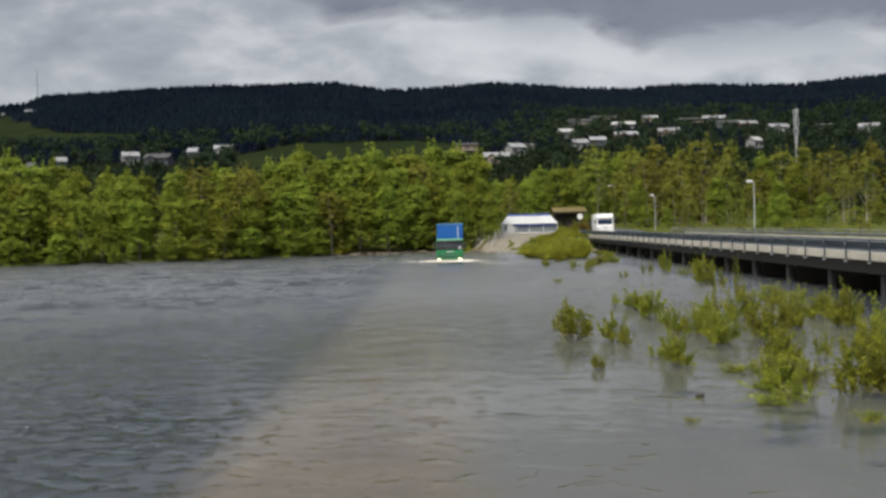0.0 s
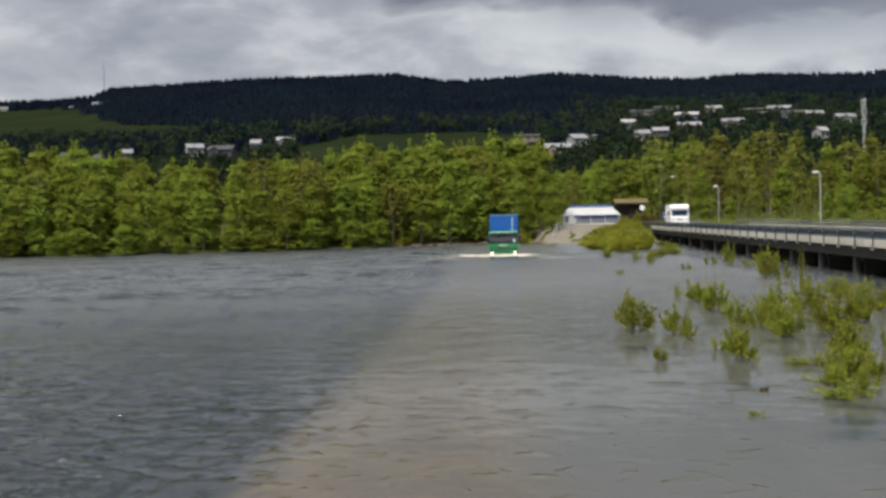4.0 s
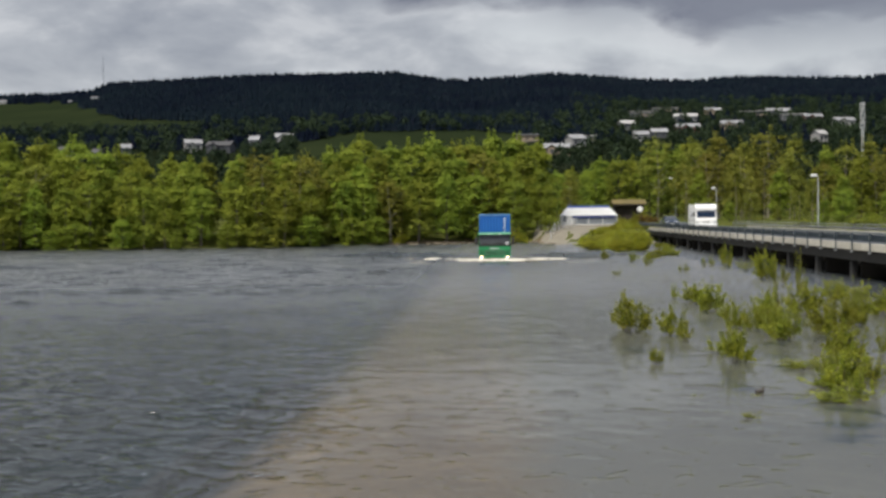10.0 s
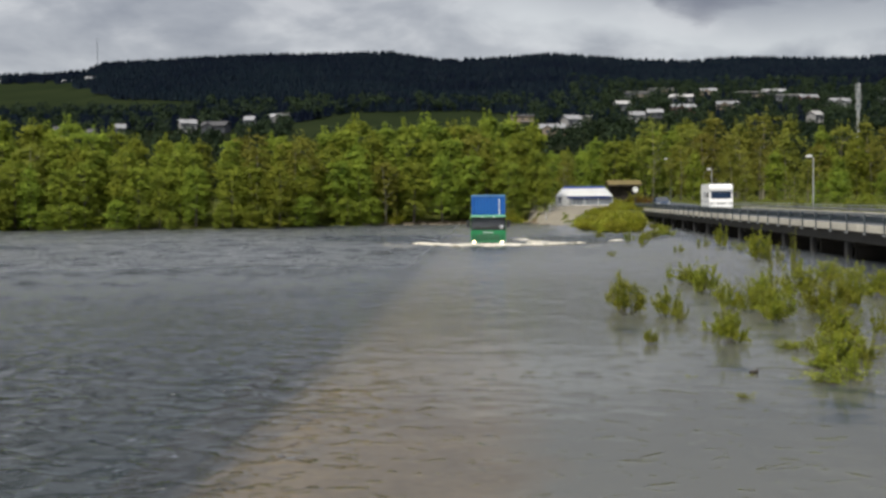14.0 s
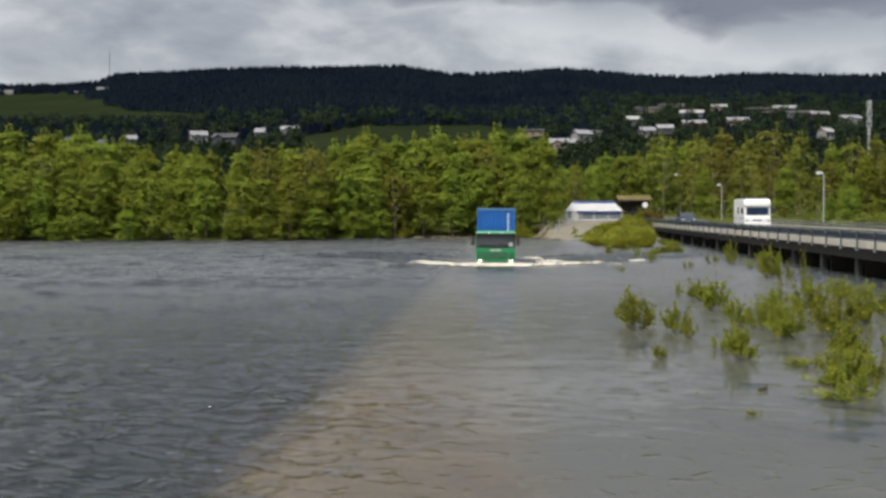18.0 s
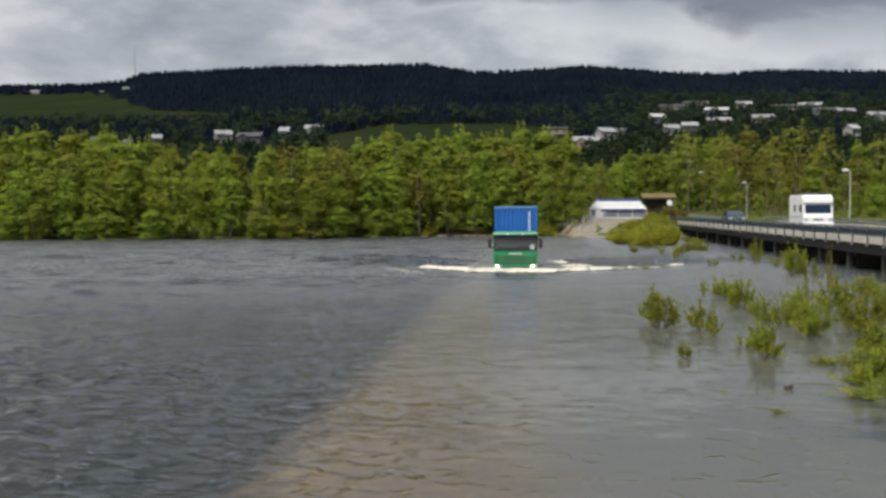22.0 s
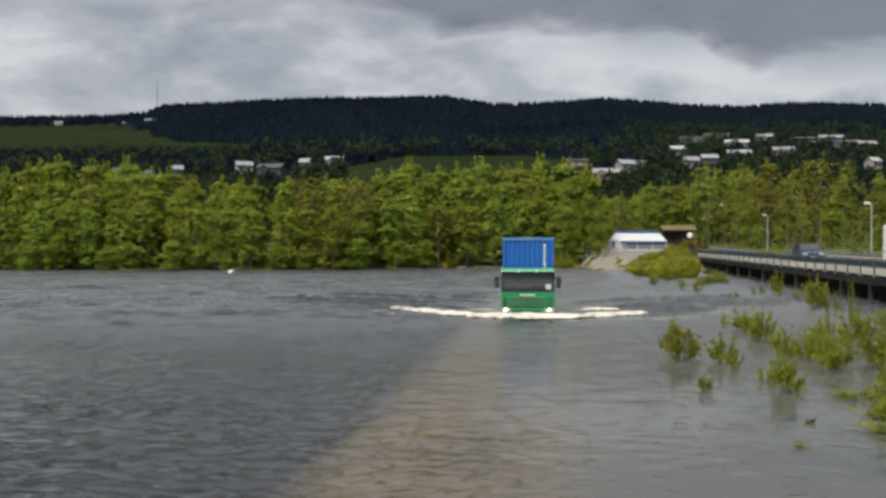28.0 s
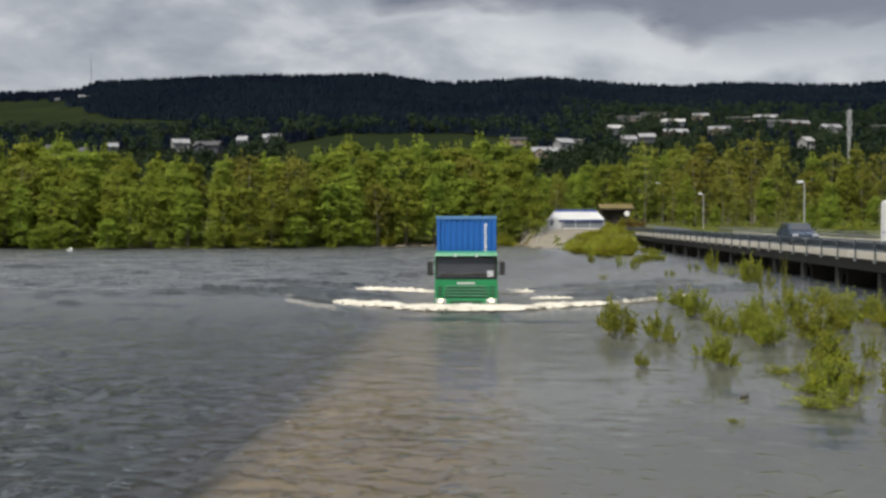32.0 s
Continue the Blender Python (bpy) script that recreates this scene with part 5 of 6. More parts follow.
def driftwood(x, y):
    """A short dark log end that floats in the flood."""
    t = thing("driftwood", "dark wet piece of driftwood floating in the flood", "driftwood", pose(x, y, 0))
    bm = tube((-0.07, 0, 0.0), (0.08, 0.02, 0.035), 0.05, 0.035, 10)
    add_tube(bm, (0.02, 0, 0.02), (0.09, 0.03, 0.10), 0.02, 0.01, 6)
    part("log", bm, DARK_WOOD, t)


driftwood(5.01, 23.58)


def build_fence():
    """A weathered mesh fence beside the ramp."""
    f = thing("wire_fence", "pale weathered wire fence beside the gravel ramp", "fence")
    post = None
    pts = [(6.2 + 0.62 * i, 150.5 + 2.4 * i) for i in range(8)]
    for x, y in pts:
        m = pose(x, y, ground1(x, y))
        if post is None:
            post = part("fence_post", tube((0, 0, -0.4), (0, 0, 1.25), 0.05, 0.045, 7), PALE_STEEL, f)
            post.matrix_basis = m
        else:
            twin(post, f, m)
    for (x0, y0), (x1, y1) in zip(pts, pts[1:]):
        for h in (0.25, 0.55, 0.85, 1.15):
            part("wire", tube((x0, y0, ground1(x0, y0) + h), (x1, y1, ground1(x1, y1) + h), 0.014, 0.014, 4), PALE_STEEL, f)


build_fence()

# ---------------------------------------------------------------- vehicles


def wheel(parent, x, y, z, r, w, name="wheel"):
    wh = new(name)
    wh.parent = parent
    wh.matrix_basis = pose(x, y, z)
    bm = bmesh.new()
    n = 24
    prof = [(-w / 2, r * 0.62), (-w / 2, r * 0.92), (-w * 0.38, r), (w * 0.38, r), (w / 2, r * 0.92), (w / 2, r * 0.62)]
    rings = []
    for k in range(n):
        a = 2 * math.pi * k / n
        rings.append([bm.verts.new((px, math.cos(a) * pr, math.sin(a) * pr)) for px, pr in prof])
    for k in range(n):
        for j in range(len(prof)):
            j2 = (j + 1) % len(prof)
            bm.faces.new((rings[k][j], rings[(k + 1) % n][j], rings[(k + 1) % n][j2], rings[k][j2]))
    bmesh.ops.recalc_face_normals(bm, faces=bm.faces)
    part("tyre", bm, RUBBER, wh)
    bm = bmesh.new()
    add_tube(bm, (-w * 0.42, 0, 0), (w * 0.42, 0, 0), r * 0.61, r * 0.61, 16)
    for k in range(5):
        a = 2 * math.pi * k / 5
        add_tube(bm, (-w * 0.47, math.cos(a) * r * 0.3, math.sin(a) * r * 0.3), (w * 0.47, math.cos(a) * r * 0.3, math.sin(a) * r * 0.3), r * 0.06, r * 0.06, 6)
    part("rim", bm, PALE_STEEL, wh)
    return wh


ROAD_Z = -0.42


def build_truck():
    """Origin on the road below the container's front face; the nose points along -y."""
    t = thing("container_truck", "green cab-over truck carrying a blue shipping container through flood water", "truck")
    g = -ROAD_Z  # height of the water's surface over the road
    # container: ribbed front, sides, posts and rails
    z0, z1, hw, L = 1.06 + g, 3.62 + g, 1.219, 6.06
    c = part("container", box(-hw + 0.05, hw - 0.05, 0.06, L - 0.05, z0 + 0.05, z1 - 0.03), BLUE, t, "blue corrugated shipping container")
    rib = None
    n = 9
    for i in range(n):
        x = -hw + 0.25 + i * (2 * hw - 0.5) / (n - 1)
        if rib is None:
            rib = part("front_rib", prism([(-0.085, 0.062), (-0.045, 0.022), (0.045, 0.022), (0.085, 0.062)], z0 + 0.15, z1 - 0.14, "x"), BLUE, c)
            rib.data.transform(Matrix(((0, 1, 0, 0), (0, 0, 1, 0), (1, 0, 0, 0), (0, 0, 0, 1))))
            rib.matrix_basis = pose(x, 0, 0)
        else:
            twin(rib, c, pose(x, 0, 0))
    for x in (-hw + 0.06, hw - 0.06):
        for y in (0.06, L - 0.06):
            part("corner_post", box(x - 0.07, x + 0.07, y - 0.07, y + 0.07, z0, z1, 0.012), BLUE, c)
            for z in (z0 - 0.002, z1 - 0.118):
                part("corner_casting", box(x - 0.085, x + 0.085, y - 0.085, y + 0.085, z, z + 0.12, 0.012), PALE_BLUE, c)
    part("top_rail", box(-hw + 0.14, hw - 0.14, -0.005, 0.11, z1 - 0.13, z1 - 0.005, 0.015), PALE_BLUE, c, "scuffed paler top rail")
    part("bottom_rail", box(-hw + 0.14, hw - 0.14, -0.005, 0.11, z0, z0 + 0.15, 0.015), BLUE, c)
    side = None
    for s in (-1, 1):
        for i in range(20):
            y = 0.28 + i * (L - 0.56) / 19
            m = pose(s * (hw - 0.05), y, 0)
            if side is None:
                side = part("side_rib", box(-0.022, 0.022, -0.07, 0.07, z0 + 0.13, z1 - 0.12, 0.012), BLUE, c)
                side.matrix_basis = m
            else:
                twin(side, c, m)
    part("roof", box(-hw + 0.02, hw - 0.02, 0.03, L - 0.03, z1 - 0.028, z1 - 0.008), PALE_BLUE, c)
    # upright row of unreadable lettering
    y = z1 - 0.32
    for k, hgt in enumerate((0.12, 0.10, 0.14, 0.08, 0.12, 0.10, 0.13, 0.09)):
        part("lettering_bar", box(0.74, 0.84 - 0.015 * (k % 3), 0.006, 0.02, y - hgt, y), MARK, c, "pale lettering")
        y -= hgt + 0.035
    # chassis
    part("chassis", box(-0.45, 0.45, -1.7, L - 0.2, 0.80, 1.02 + g - 0.15, 0.02), BLACK, t)
    part("subframe", box(-1.1, 1.1, 0.05, L, z0 - 0.15, z0 - 0.004, 0.02), RUST, t)
    for x in (-1.18, 1.18):
        part("mudguard", prism([(L - 3.2, 1.0), (L - 2.9, 1.25), (L - 0.6, 1.25), (L - 0.3, 1.0), (L - 0.34, 0.98), (L - 0.62, 1.21), (L - 2.88, 1.21), (L - 3.16, 0.98)], x - 0.25 * (x > 0) - 0.0, x + 0.25 * (x < 0)), BLACK, t)
    part("fuel_tank", box(-1.2, -0.6, 0.3, 1.5, 0.55, 1.1, 0.1), PALE_STEEL, t)
    # cab
    f, bk, cw = -1.95, -0.12, 1.25
    zb, zt = 0.42, 2.12 + g
    prof = [(f + 0.05, zb), (f, 0.62), (f, 1.10 + g), (f + 0.22, 1.98 + g), (f + 0.36, 2.09 + g), (f + 0.7, zt + 0.03), (bk, zt + 0.06), (bk, 0.75), (-1.2, 0.75), (-1.2, zb)]
    bm = prism(prof, -cw, cw)
    bmesh.ops.bevel(bm, geom=[e for e in bm.edges if abs(e.verts[0].co.x - e.verts[1].co.x) < 1e-4], offset=0.06, segments=2, affect="EDGES", clamp_overlap=True)
    cab = part("cab", bm, GREEN, t, "green truck cab")
    # windscreen, tilted, with black surround
    def pane(name, x0, x1, za, zc, mat, off, lab=""):
        ya = f + 0.22 * (za - 1.10 - g) / 0.88 - off
        yc = f + 0.22 * (zc - 1.10 - g) / 0.88 - off
        bm = bmesh.new()
        vs = [bm.verts.new(p) for p in ((x0, ya, za), (x1, ya, za), (x1, yc, zc), (x0, yc, zc))]
        bm.faces.new(vs)
        bmesh.ops.solidify(bm, geom=bm.faces[:], thickness=0.02)
        return part(name, bm, mat, cab, lab)
    pane("windscreen_surround", -cw + 0.03, cw - 0.03, 1.10 + g, 2.02 + g, BLACK, 0.012)
    ws = pane("windscreen", -cw + 0.12, cw - 0.12, 1.17 + g, 1.97 + g, CAB_GLASS, 0.036, "dark windscreen")
    pane("windscreen_badge", 0.84, 1.08, 1.20 + g, 1.44 + g, MARK, 0.06, "white sheet behind the glass")
    for x in (-0.75, 0.0, 0.75):
        part("wiper", tube((x - 0.35, f - 0.05, 1.20 + g), (x + 0.2, f - 0.015, 1.30 + g), 0.014, 0.014, 5), BLACK, cab)
    # sun visor with lamps
    part("sun_visor", prism([(f - 0.06, 2.03 + g), (f - 0.01, 2.10 + g), (f + 0.34, 2.17 + g), (f + 0.34, 2.11 + g), (f + 0.06, 2.05 + g)], -cw + 0.02, cw - 0.02), PALE_GREEN, cab, "narrow pale green sun visor")
    for x in (-0.42, 0.42):
        part("roof_lamp", tube((x, f - 0.11, 2.03 + g), (x, f - 0.02, 2.045 + g), 0.05, 0.06, 12), PALE_STEEL, cab)
    # grille: dark slots between paler slats, with a bright bar of lettering above
    for z, w in ((0.36, 0.86), (0.485, 0.86), (0.61, 0.84), (0.735, 0.80)):
        part("grille_slot", box(-w, w, f - 0.022, f + 0.02, z + g, z + g + 0.055, 0.008), BLACK, cab, "dark grille slot")
        part("grille_bar", box(-w - 0.02, w + 0.02, f - 0.075, f + 0.02, z + g + 0.064, z + g + 0.108, 0.015), PALE_GREEN, cab, "paler green grille bar")
    # dark lumps on the glass stand in for the treeline it reflects
    bm = bmesh.new()
    for x, zq, rr in ((-0.75, 1.30, 0.20), (-0.35, 1.27, 0.16), (0.0, 1.29, 0.15), (0.32, 1.33, 0.18), (0.62, 1.31, 0.17)):
        bmesh.ops.create_uvsphere(bm, u_segments=12, v_segments=6, radius=1.0, matrix=Matrix.Translation((x, f + 0.010, zq + g - 0.02)) @ Matrix.Diagonal((rr * 1.5, 0.035, rr * 0.5, 1)))
    part("dashboard", bm, REFLECTED_TREES, cab, "dark treeline reflection built as lumps along the windscreen")
    for s in (-1, 1):
        for z in (0.46, 0.60, 0.74):
            part("corner_vent", box(s * 1.06 - 0.10, s * 1.06 + 0.10, f - 0.036, f + 0.02, z + g, z + g + 0.05, 0.006), BLACK, cab, "dark corner vent")
        part("twist_lock", box(s * 0.62 - 0.07, s * 0.62 + 0.07, -0.03, 0.05, z0 - 0.02, z0 + 0.10, 0.01), RUST, c, "rusty fitting")
    part("name_bar", box(-0.36, 0.36, f - 0.024, f + 0.01, 0.90 + g, 0.98 + g), PALE_STEEL, cab, "pale bar of lettering")
    part("wind_corner", box(-cw - 0.01, -cw + 0.18, f - 0.03, f + 0.3, 0.35 + g, 1.02 + g, 0.05), GREEN, cab)
    part("wind_corner", box(cw - 0.18, cw + 0.01, f - 0.03, f + 0.3, 0.35 + g, 1.02 + g, 0.05), GREEN, cab)
    # bumper, headlights
    bmp = part("bumper", box(-cw - 0.02, cw + 0.02, f - 0.14, f + 0.35, 0.28, 0.34 + g, 0.06), GREEN, t, "green bumper with lit headlights")
    part("bumper_recess", box(-0.62, 0.62, f - 0.152, f - 0.12, 0.17 + g, 0.235 + g, 0.01), BLACK, bmp)
    for s in (-1, 1):
        part("bumper_corner", box(s * 1.14 - 0.14, s * 1.14 + 0.14, f - 0.16, f + 0.3, 0.30, 0.09 + g, 0.02), BLACK, bmp)
    for x in (-1.0, 1.0):
        h = part("headlight", box(x - 0.21, x + 0.21, f - 0.165, f - 0.10, 0.14 + g, 0.33 + g, 0.03), PALE_STEEL, bmp)
        part("lamp", tube((x, f - 0.185, 0.26 + g), (x, f - 0.16, 0.26 + g), 0.055, 0.055, 14), HEADLIGHT, h, "lit headlight")
    part("number_plate", box(-0.26, 0.26, f - 0.165, f - 0.153, 0.04 + g, 0.15 + g), MARK, bmp, "plain pale plate")
    # mirrors, doors
    for s in (-1, 1):
        m = part("mirror", box(s * 1.44 - 0.11, s * 1.44 + 0.11, f + 0.05, f + 0.22, 1.25 + g, 1.80 + g, 0.05), BLACK, t, "black wing mirror")
        part("mirror_arm", tube((s * 1.24, f + 0.3, 1.75 + g), (s * 1.40, f + 0.15, 1.72 + g), 0.02, 0.02, 6), BLACK, m)
        part("mirror_arm", tube((s * 1.24, f + 0.3, 1.30 + g), (s * 1.40, f + 0.15, 1.32 + g), 0.02, 0.02, 6), BLACK, m)
        part("side_window", box(s * cw - 0.012, s * cw + 0.012, f + 0.45, f + 1.25, 1.20 + g, 1.85 + g, 0.005), GLASS, cab)
        part("door_handle", box(s * cw - 0.01, s * cw + 0.04, f + 1.05, f + 1.25, 1.02 + g, 1.07 + g), BLACK, cab)
        part("step", box(s * 1.22 - 0.06, s * 1.22 + 0.06, f + 0.35, f + 0.75, 0.62, 0.70, 0.02), BLACK, t)
    wheels = [wheel(t, x, y, 0.5, 0.5, 0.30) for x in (-1.04, 1.04) for y in (f + 1.15, L - 2.4, L - 1.1)]
    return t, wheels


truck, truck_wheels = build_truck()


def build_motorhome():
    t = thing("motorhome", "white motorhome with a flat nose and wide windscreen", "motorhome")
    w, L, H = 1.04, 4.5, 2.60
    prof = [(0.0, 0.42), (-0.06, 0.55), (-0.06, 1.05), (0.02, 1.25), (0.10, 1.95), (-0.02, 2.05), (0.02, 2.35), (0.30, H - 0.04), (0.5, H), (L - 0.1, H), (L, H - 0.1), (L, 0.42)]
    bm = prism(prof, -w, w)
    bmesh.ops.bevel(bm, geom=[e for e in bm.edges if abs(e.verts[0].co.x - e.verts[1].co.x) < 1e-4], offset=0.07, segments=2, affect="EDGES", clamp_overlap=True)
    b = part("body", bm, WHITE, t)
    bm = bmesh.new()
    vs = [bm.verts.new(p) for p in ((-w + 0.16, 0.018, 1.30), (w - 0.16, 0.018, 1.30), (w - 0.16, 0.088, 1.90), (-w + 0.16, 0.088, 1.90))]
    bm.faces.new(vs)
    bmesh.ops.solidify(bm, geom=bm.faces[:], thickness=-0.03)
    ws = part("windscreen", bm, BLUE_GLASS, b, "blue-tinted windscreen")
    part("wiper", tube((-0.5, -0.01, 1.32), (0.1, 0.02, 1.42), 0.012, 0.012, 5), BLACK, ws)
    part("grille", box(-0.34, 0.34, -0.085, -0.05, 0.82, 0.90, 0.01), BLACK, b)
    part("bumper", box(-w - 0.02, w + 0.02, -0.16, 0.15, 0.35, 0.66, 0.05), WHITE, t)
    part("number_plate", box(-0.26, 0.26, -0.175, -0.162, 0.45, 0.56), MARK, t, "plain pale plate")
    for x in (-0.85, 0.85):
        part("headlight", box(x - 0.14, x + 0.14, -0.095, -0.04, 0.78, 0.96, 0.03), PALE_STEEL, b)
        part("mirror", box(x * 1.42 - 0.09, x * 1.42 + 0.09, -0.05, 0.08, 1.45, 1.85, 0.03), BLACK, t)
        part("mirror_arm", tube((x * 1.3, 0.1, 1.8), (x * 1.4, 0.02, 1.75), 0.02, 0.02, 5), BLACK, t)
    for s in (-1, 1):
        for y0, y1 in ((0.40, 0.95), (2.3, 2.9)):
            part("side_window", box(s * w - 0.012, s * w + 0.012, y0, y1, 1.40, 1.92, 0.005), BLUE_GLASS, b)
        part("side_stripe", box(s * w - 0.006, s * w + 0.006, 0.3, L - 0.2, 1.02, 1.06), BLUE_TRIM, b)
        part("skirt", box(s * w - 0.05, s * w + 0.015, 1.4, L - 1.4, 0.36, 0.50, 0.01), PALE_STEEL, b)
    part("roof_hatch", box(-0.35, 0.35, 2.6, 3.3, H - 0.01, H + 0.09, 0.03), WHITE, b)
    part("roof_box", box(-0.8, 0.8, 0.6, 2.0, H - 0.01, H + 0.12, 0.05), BLACK, b, "dark roof rack box")
    ws = [wheel(t, x, y, 0.33, 0.33, 0.22) for x in (-0.95, 0.95) for y in (0.95, 3.6)]
    return t, ws


motorhome, motorhome_wheels = build_motorhome()


def build_car():
    t = thing("hatchback_car", "slate-blue hatchback car driving on the bridge", "car")
    w = 0.86
    prof = [(0.0, 0.30), (-0.05, 0.50), (0.02, 0.72), (0.95, 0.92), (4.0, 0.95), (4.1, 0.75), (4.1, 0.32)]
    bm = prism(prof, -w, w)
    bmesh.ops.bevel(bm, geom=[e for e in bm.edges if abs(e.verts[0].co.x - e.verts[1].co.x) < 1e-4], offset=0.07, segments=2, affect="EDGES", clamp_overlap=True)
    b = part("body", bm, CAR_PAINT, t)
    bm = bmesh.new()
    lo = [(-w + 0.06, 0.92, 0.90), (w - 0.06, 0.92, 0.90), (w - 0.06, 3.95, 0.93), (-w + 0.06, 3.95, 0.93)]
    hi = [(-w + 0.20, 1.70, 1.42), (w - 0.20, 1.70, 1.42), (w - 0.22, 3.45, 1.42), (-w + 0.22, 3.45, 1.42)]
    a, c = [bm.verts.new(p) for p in lo], [bm.verts.new(p) for p in hi]
    bm.faces.new(c)
    for i in range(4):
        bm.faces.new((a[i], a[(i + 1) % 4], c[(i + 1) % 4], c[i]))
    bm.faces.new(a[::-1])
    bmesh.ops.bevel(bm, geom=bm.edges[:], offset=0.05, segments=2, affect="EDGES")
    part("greenhouse", bm, CAR_PAINT, b)
    def quad(name, pts, mat, lab=""):
        bm = bmesh.new()
        bm.faces.new([bm.verts.new(p) for p in pts])
        bmesh.ops.recalc_face_normals(bm, faces=bm.faces)
        bmesh.ops.solidify(bm, geom=bm.faces[:], thickness=0.012)
        return part(name, bm, mat, b, lab)
    quad("windscreen", ((-0.68, 0.985, 0.97), (0.68, 0.985, 0.97), (0.58, 1.60, 1.405), (-0.58, 1.60, 1.405)), GLASS, "sky-reflecting windscreen")
    for s in (-1, 1):
        quad("side_window", ((s * 0.805, 1.25, 0.98), (s * 0.805, 2.35, 0.98), (s * 0.695, 2.35, 1.38), (s * 0.70, 1.80, 1.38)), GLASS)
        quad("side_window", ((s * 0.805, 2.45, 0.98), (s * 0.805, 3.55, 0.98), (s * 0.70, 3.25, 1.38), (s * 0.695, 2.45, 1.38)), GLASS)
        part("headlight", box(s * 0.62 - 0.18, s * 0.62 + 0.18, -0.065, 0.1, 0.58, 0.72, 0.03), PALE_STEEL, b)
        part("mirror", box(s * 0.95 - 0.09, s * 0.95 + 0.09, 1.2, 1.32, 0.95, 1.08, 0.03), CAR_PAINT, b)
    part("grille", box(-0.4, 0.4, -0.07, 0.0, 0.50, 0.62, 0.01), BLACK, b)
    part("number_plate", box(-0.26, 0.26, -0.075, -0.06, 0.38, 0.48), MARK, b, "plain pale plate")
    ws = [wheel(t, x, y, 0.3, 0.3, 0.18) for x in (-0.78, 0.78) for y in (0.8, 3.3)]
    return t, ws


car, car_wheels = build_car()


def build_gull():
    t = thing("gull", "white gull with grey wings flying low over the water", "bird")
    bm = bmesh.new()
    bmesh.ops.create_uvsphere(bm, u_segments=12, v_segments=8, radius=1.0, matrix=Matrix.Diagonal((0.26, 0.085, 0.08, 1)))
    part("body", bm, WHITE, t)
    bm = bmesh.new()
    bmesh.ops.create_uvsphere(bm, u_segments=10, v_segments=6, radius=0.06, matrix=Matrix.Translation((-0.27, 0, 0.035)))
    head = part("head", bm, WHITE, t)
    part("beak", tube((-0.31, 0, 0.03), (-0.39, 0, 0.02), 0.016, 0.003, 6), TURF, head)
    part("tail", prism([(0.22, -0.01), (0.40, 0.0), (0.40, 0.012), (0.22, 0.03)], -0.07, 0.07, "x"), WHITE, t).matrix_basis = pose(0, 0, 0, 0, 0, -90)
    wings = []
    for s in (-1, 1):
        bm = bmesh.new()
        pts = [(-0.10, 0.04, 0), (-0.16, 0.28, 0.03), (-0.02, 0.62, 0.0), (0.03, 0.60, 0.0), (0.05, 0.30, 0.02), (0.08, 0.04, 0)]
        bm.faces.new([bm.verts.new((a, b * s, c)) for a, b, c in pts])
        bmesh.ops.solidify(bm, geom=bm.faces[:], thickness=0.012)
        wings.append(part("wing", bm, MARK, t, "pale grey wing"))
    return t, wings


gull, gull_wings = build_gull()

# ---------------------------------------------------------------- bow wave of the truck


def foam_ridge(seed, pts, width, height, mat, rough=0.5):
    """A lumpy crest along pts (x, y), with its own width and height."""
    rng = random.Random(seed)
    bm = bmesh.new()
    rows = []
    n = len(pts)
    for i, (x, y) in enumerate(pts):
        a = pts[max(i - 1, 0)]
        b = pts[min(i + 1, n - 1)]
        d = Vector((b[0] - a[0], b[1] - a[1])).normalized()
        nrm = Vector((-d.y, d.x))
        taper = min(1.0, 4.0 * i / n + 0.15, 4.0 * (n - 1 - i) / n + 0.15)
        wv = width * taper * rng.uniform(1 - rough, 1 + rough * 0.5)
        hv = height * taper * rng.uniform(1 - rough, 1 + rough * 0.6)
        row = []
        for k, (q, h) in enumerate(((-1, -0.04), (-0.6, 0.42), (-0.15, 0.95), (0.25, 0.8), (0.65, 0.35), (1, -0.04))):
            j = rng.uniform(-0.12, 0.12)
            row.append(bm.verts.new((x + nrm.x * (q + j) * wv, y + nrm.y * (q + j) * wv, h * hv if h > 0 else h)))
        rows.append(row)
    for r0, r1 in zip(rows, rows[1:]):
        for k in range(5):
            bm.faces.new((r0[k], r1[k], r1[k + 1], r0[k + 1]))
    bmesh.ops.recalc_face_normals(bm, faces=bm.faces)
    for f in bm.faces:
        f.smooth = True
    return bm


BEND = {-1: 0.13, 1: 0.08}


def wake_line(s, a, b, n, lag=0.0):
    """Points of the bow wave's swept line on side s, from a to b metres off the truck's middle."""
    return [(s * (a + (b - a) * i / n), -1.2 + lag + BEND[s] * (a + (b - a) * i / n) ** 2) for i in range(n + 1)]


def foam_lumps(seed, place, count, size):
    """Loose clots of foam: small squashed blobs scattered by place(rng)."""
    rng = random.Random(seed)
    bm = bmesh.new()
    for i in range(count):
        x, y = place(rng)
        r = size * rng.uniform(0.4, 1.3)
        bmesh.ops.create_icosphere(bm, subdivisions=1, radius=r, matrix=Matrix.Translation((x, y, rng.uniform(-0.02, 0.03))) @ Matrix.Diagonal((rng.uniform(1.0, 2.6), 1.0, 0.5, 1)))
    for f in bm.faces:
        f.smooth = True
    return bm


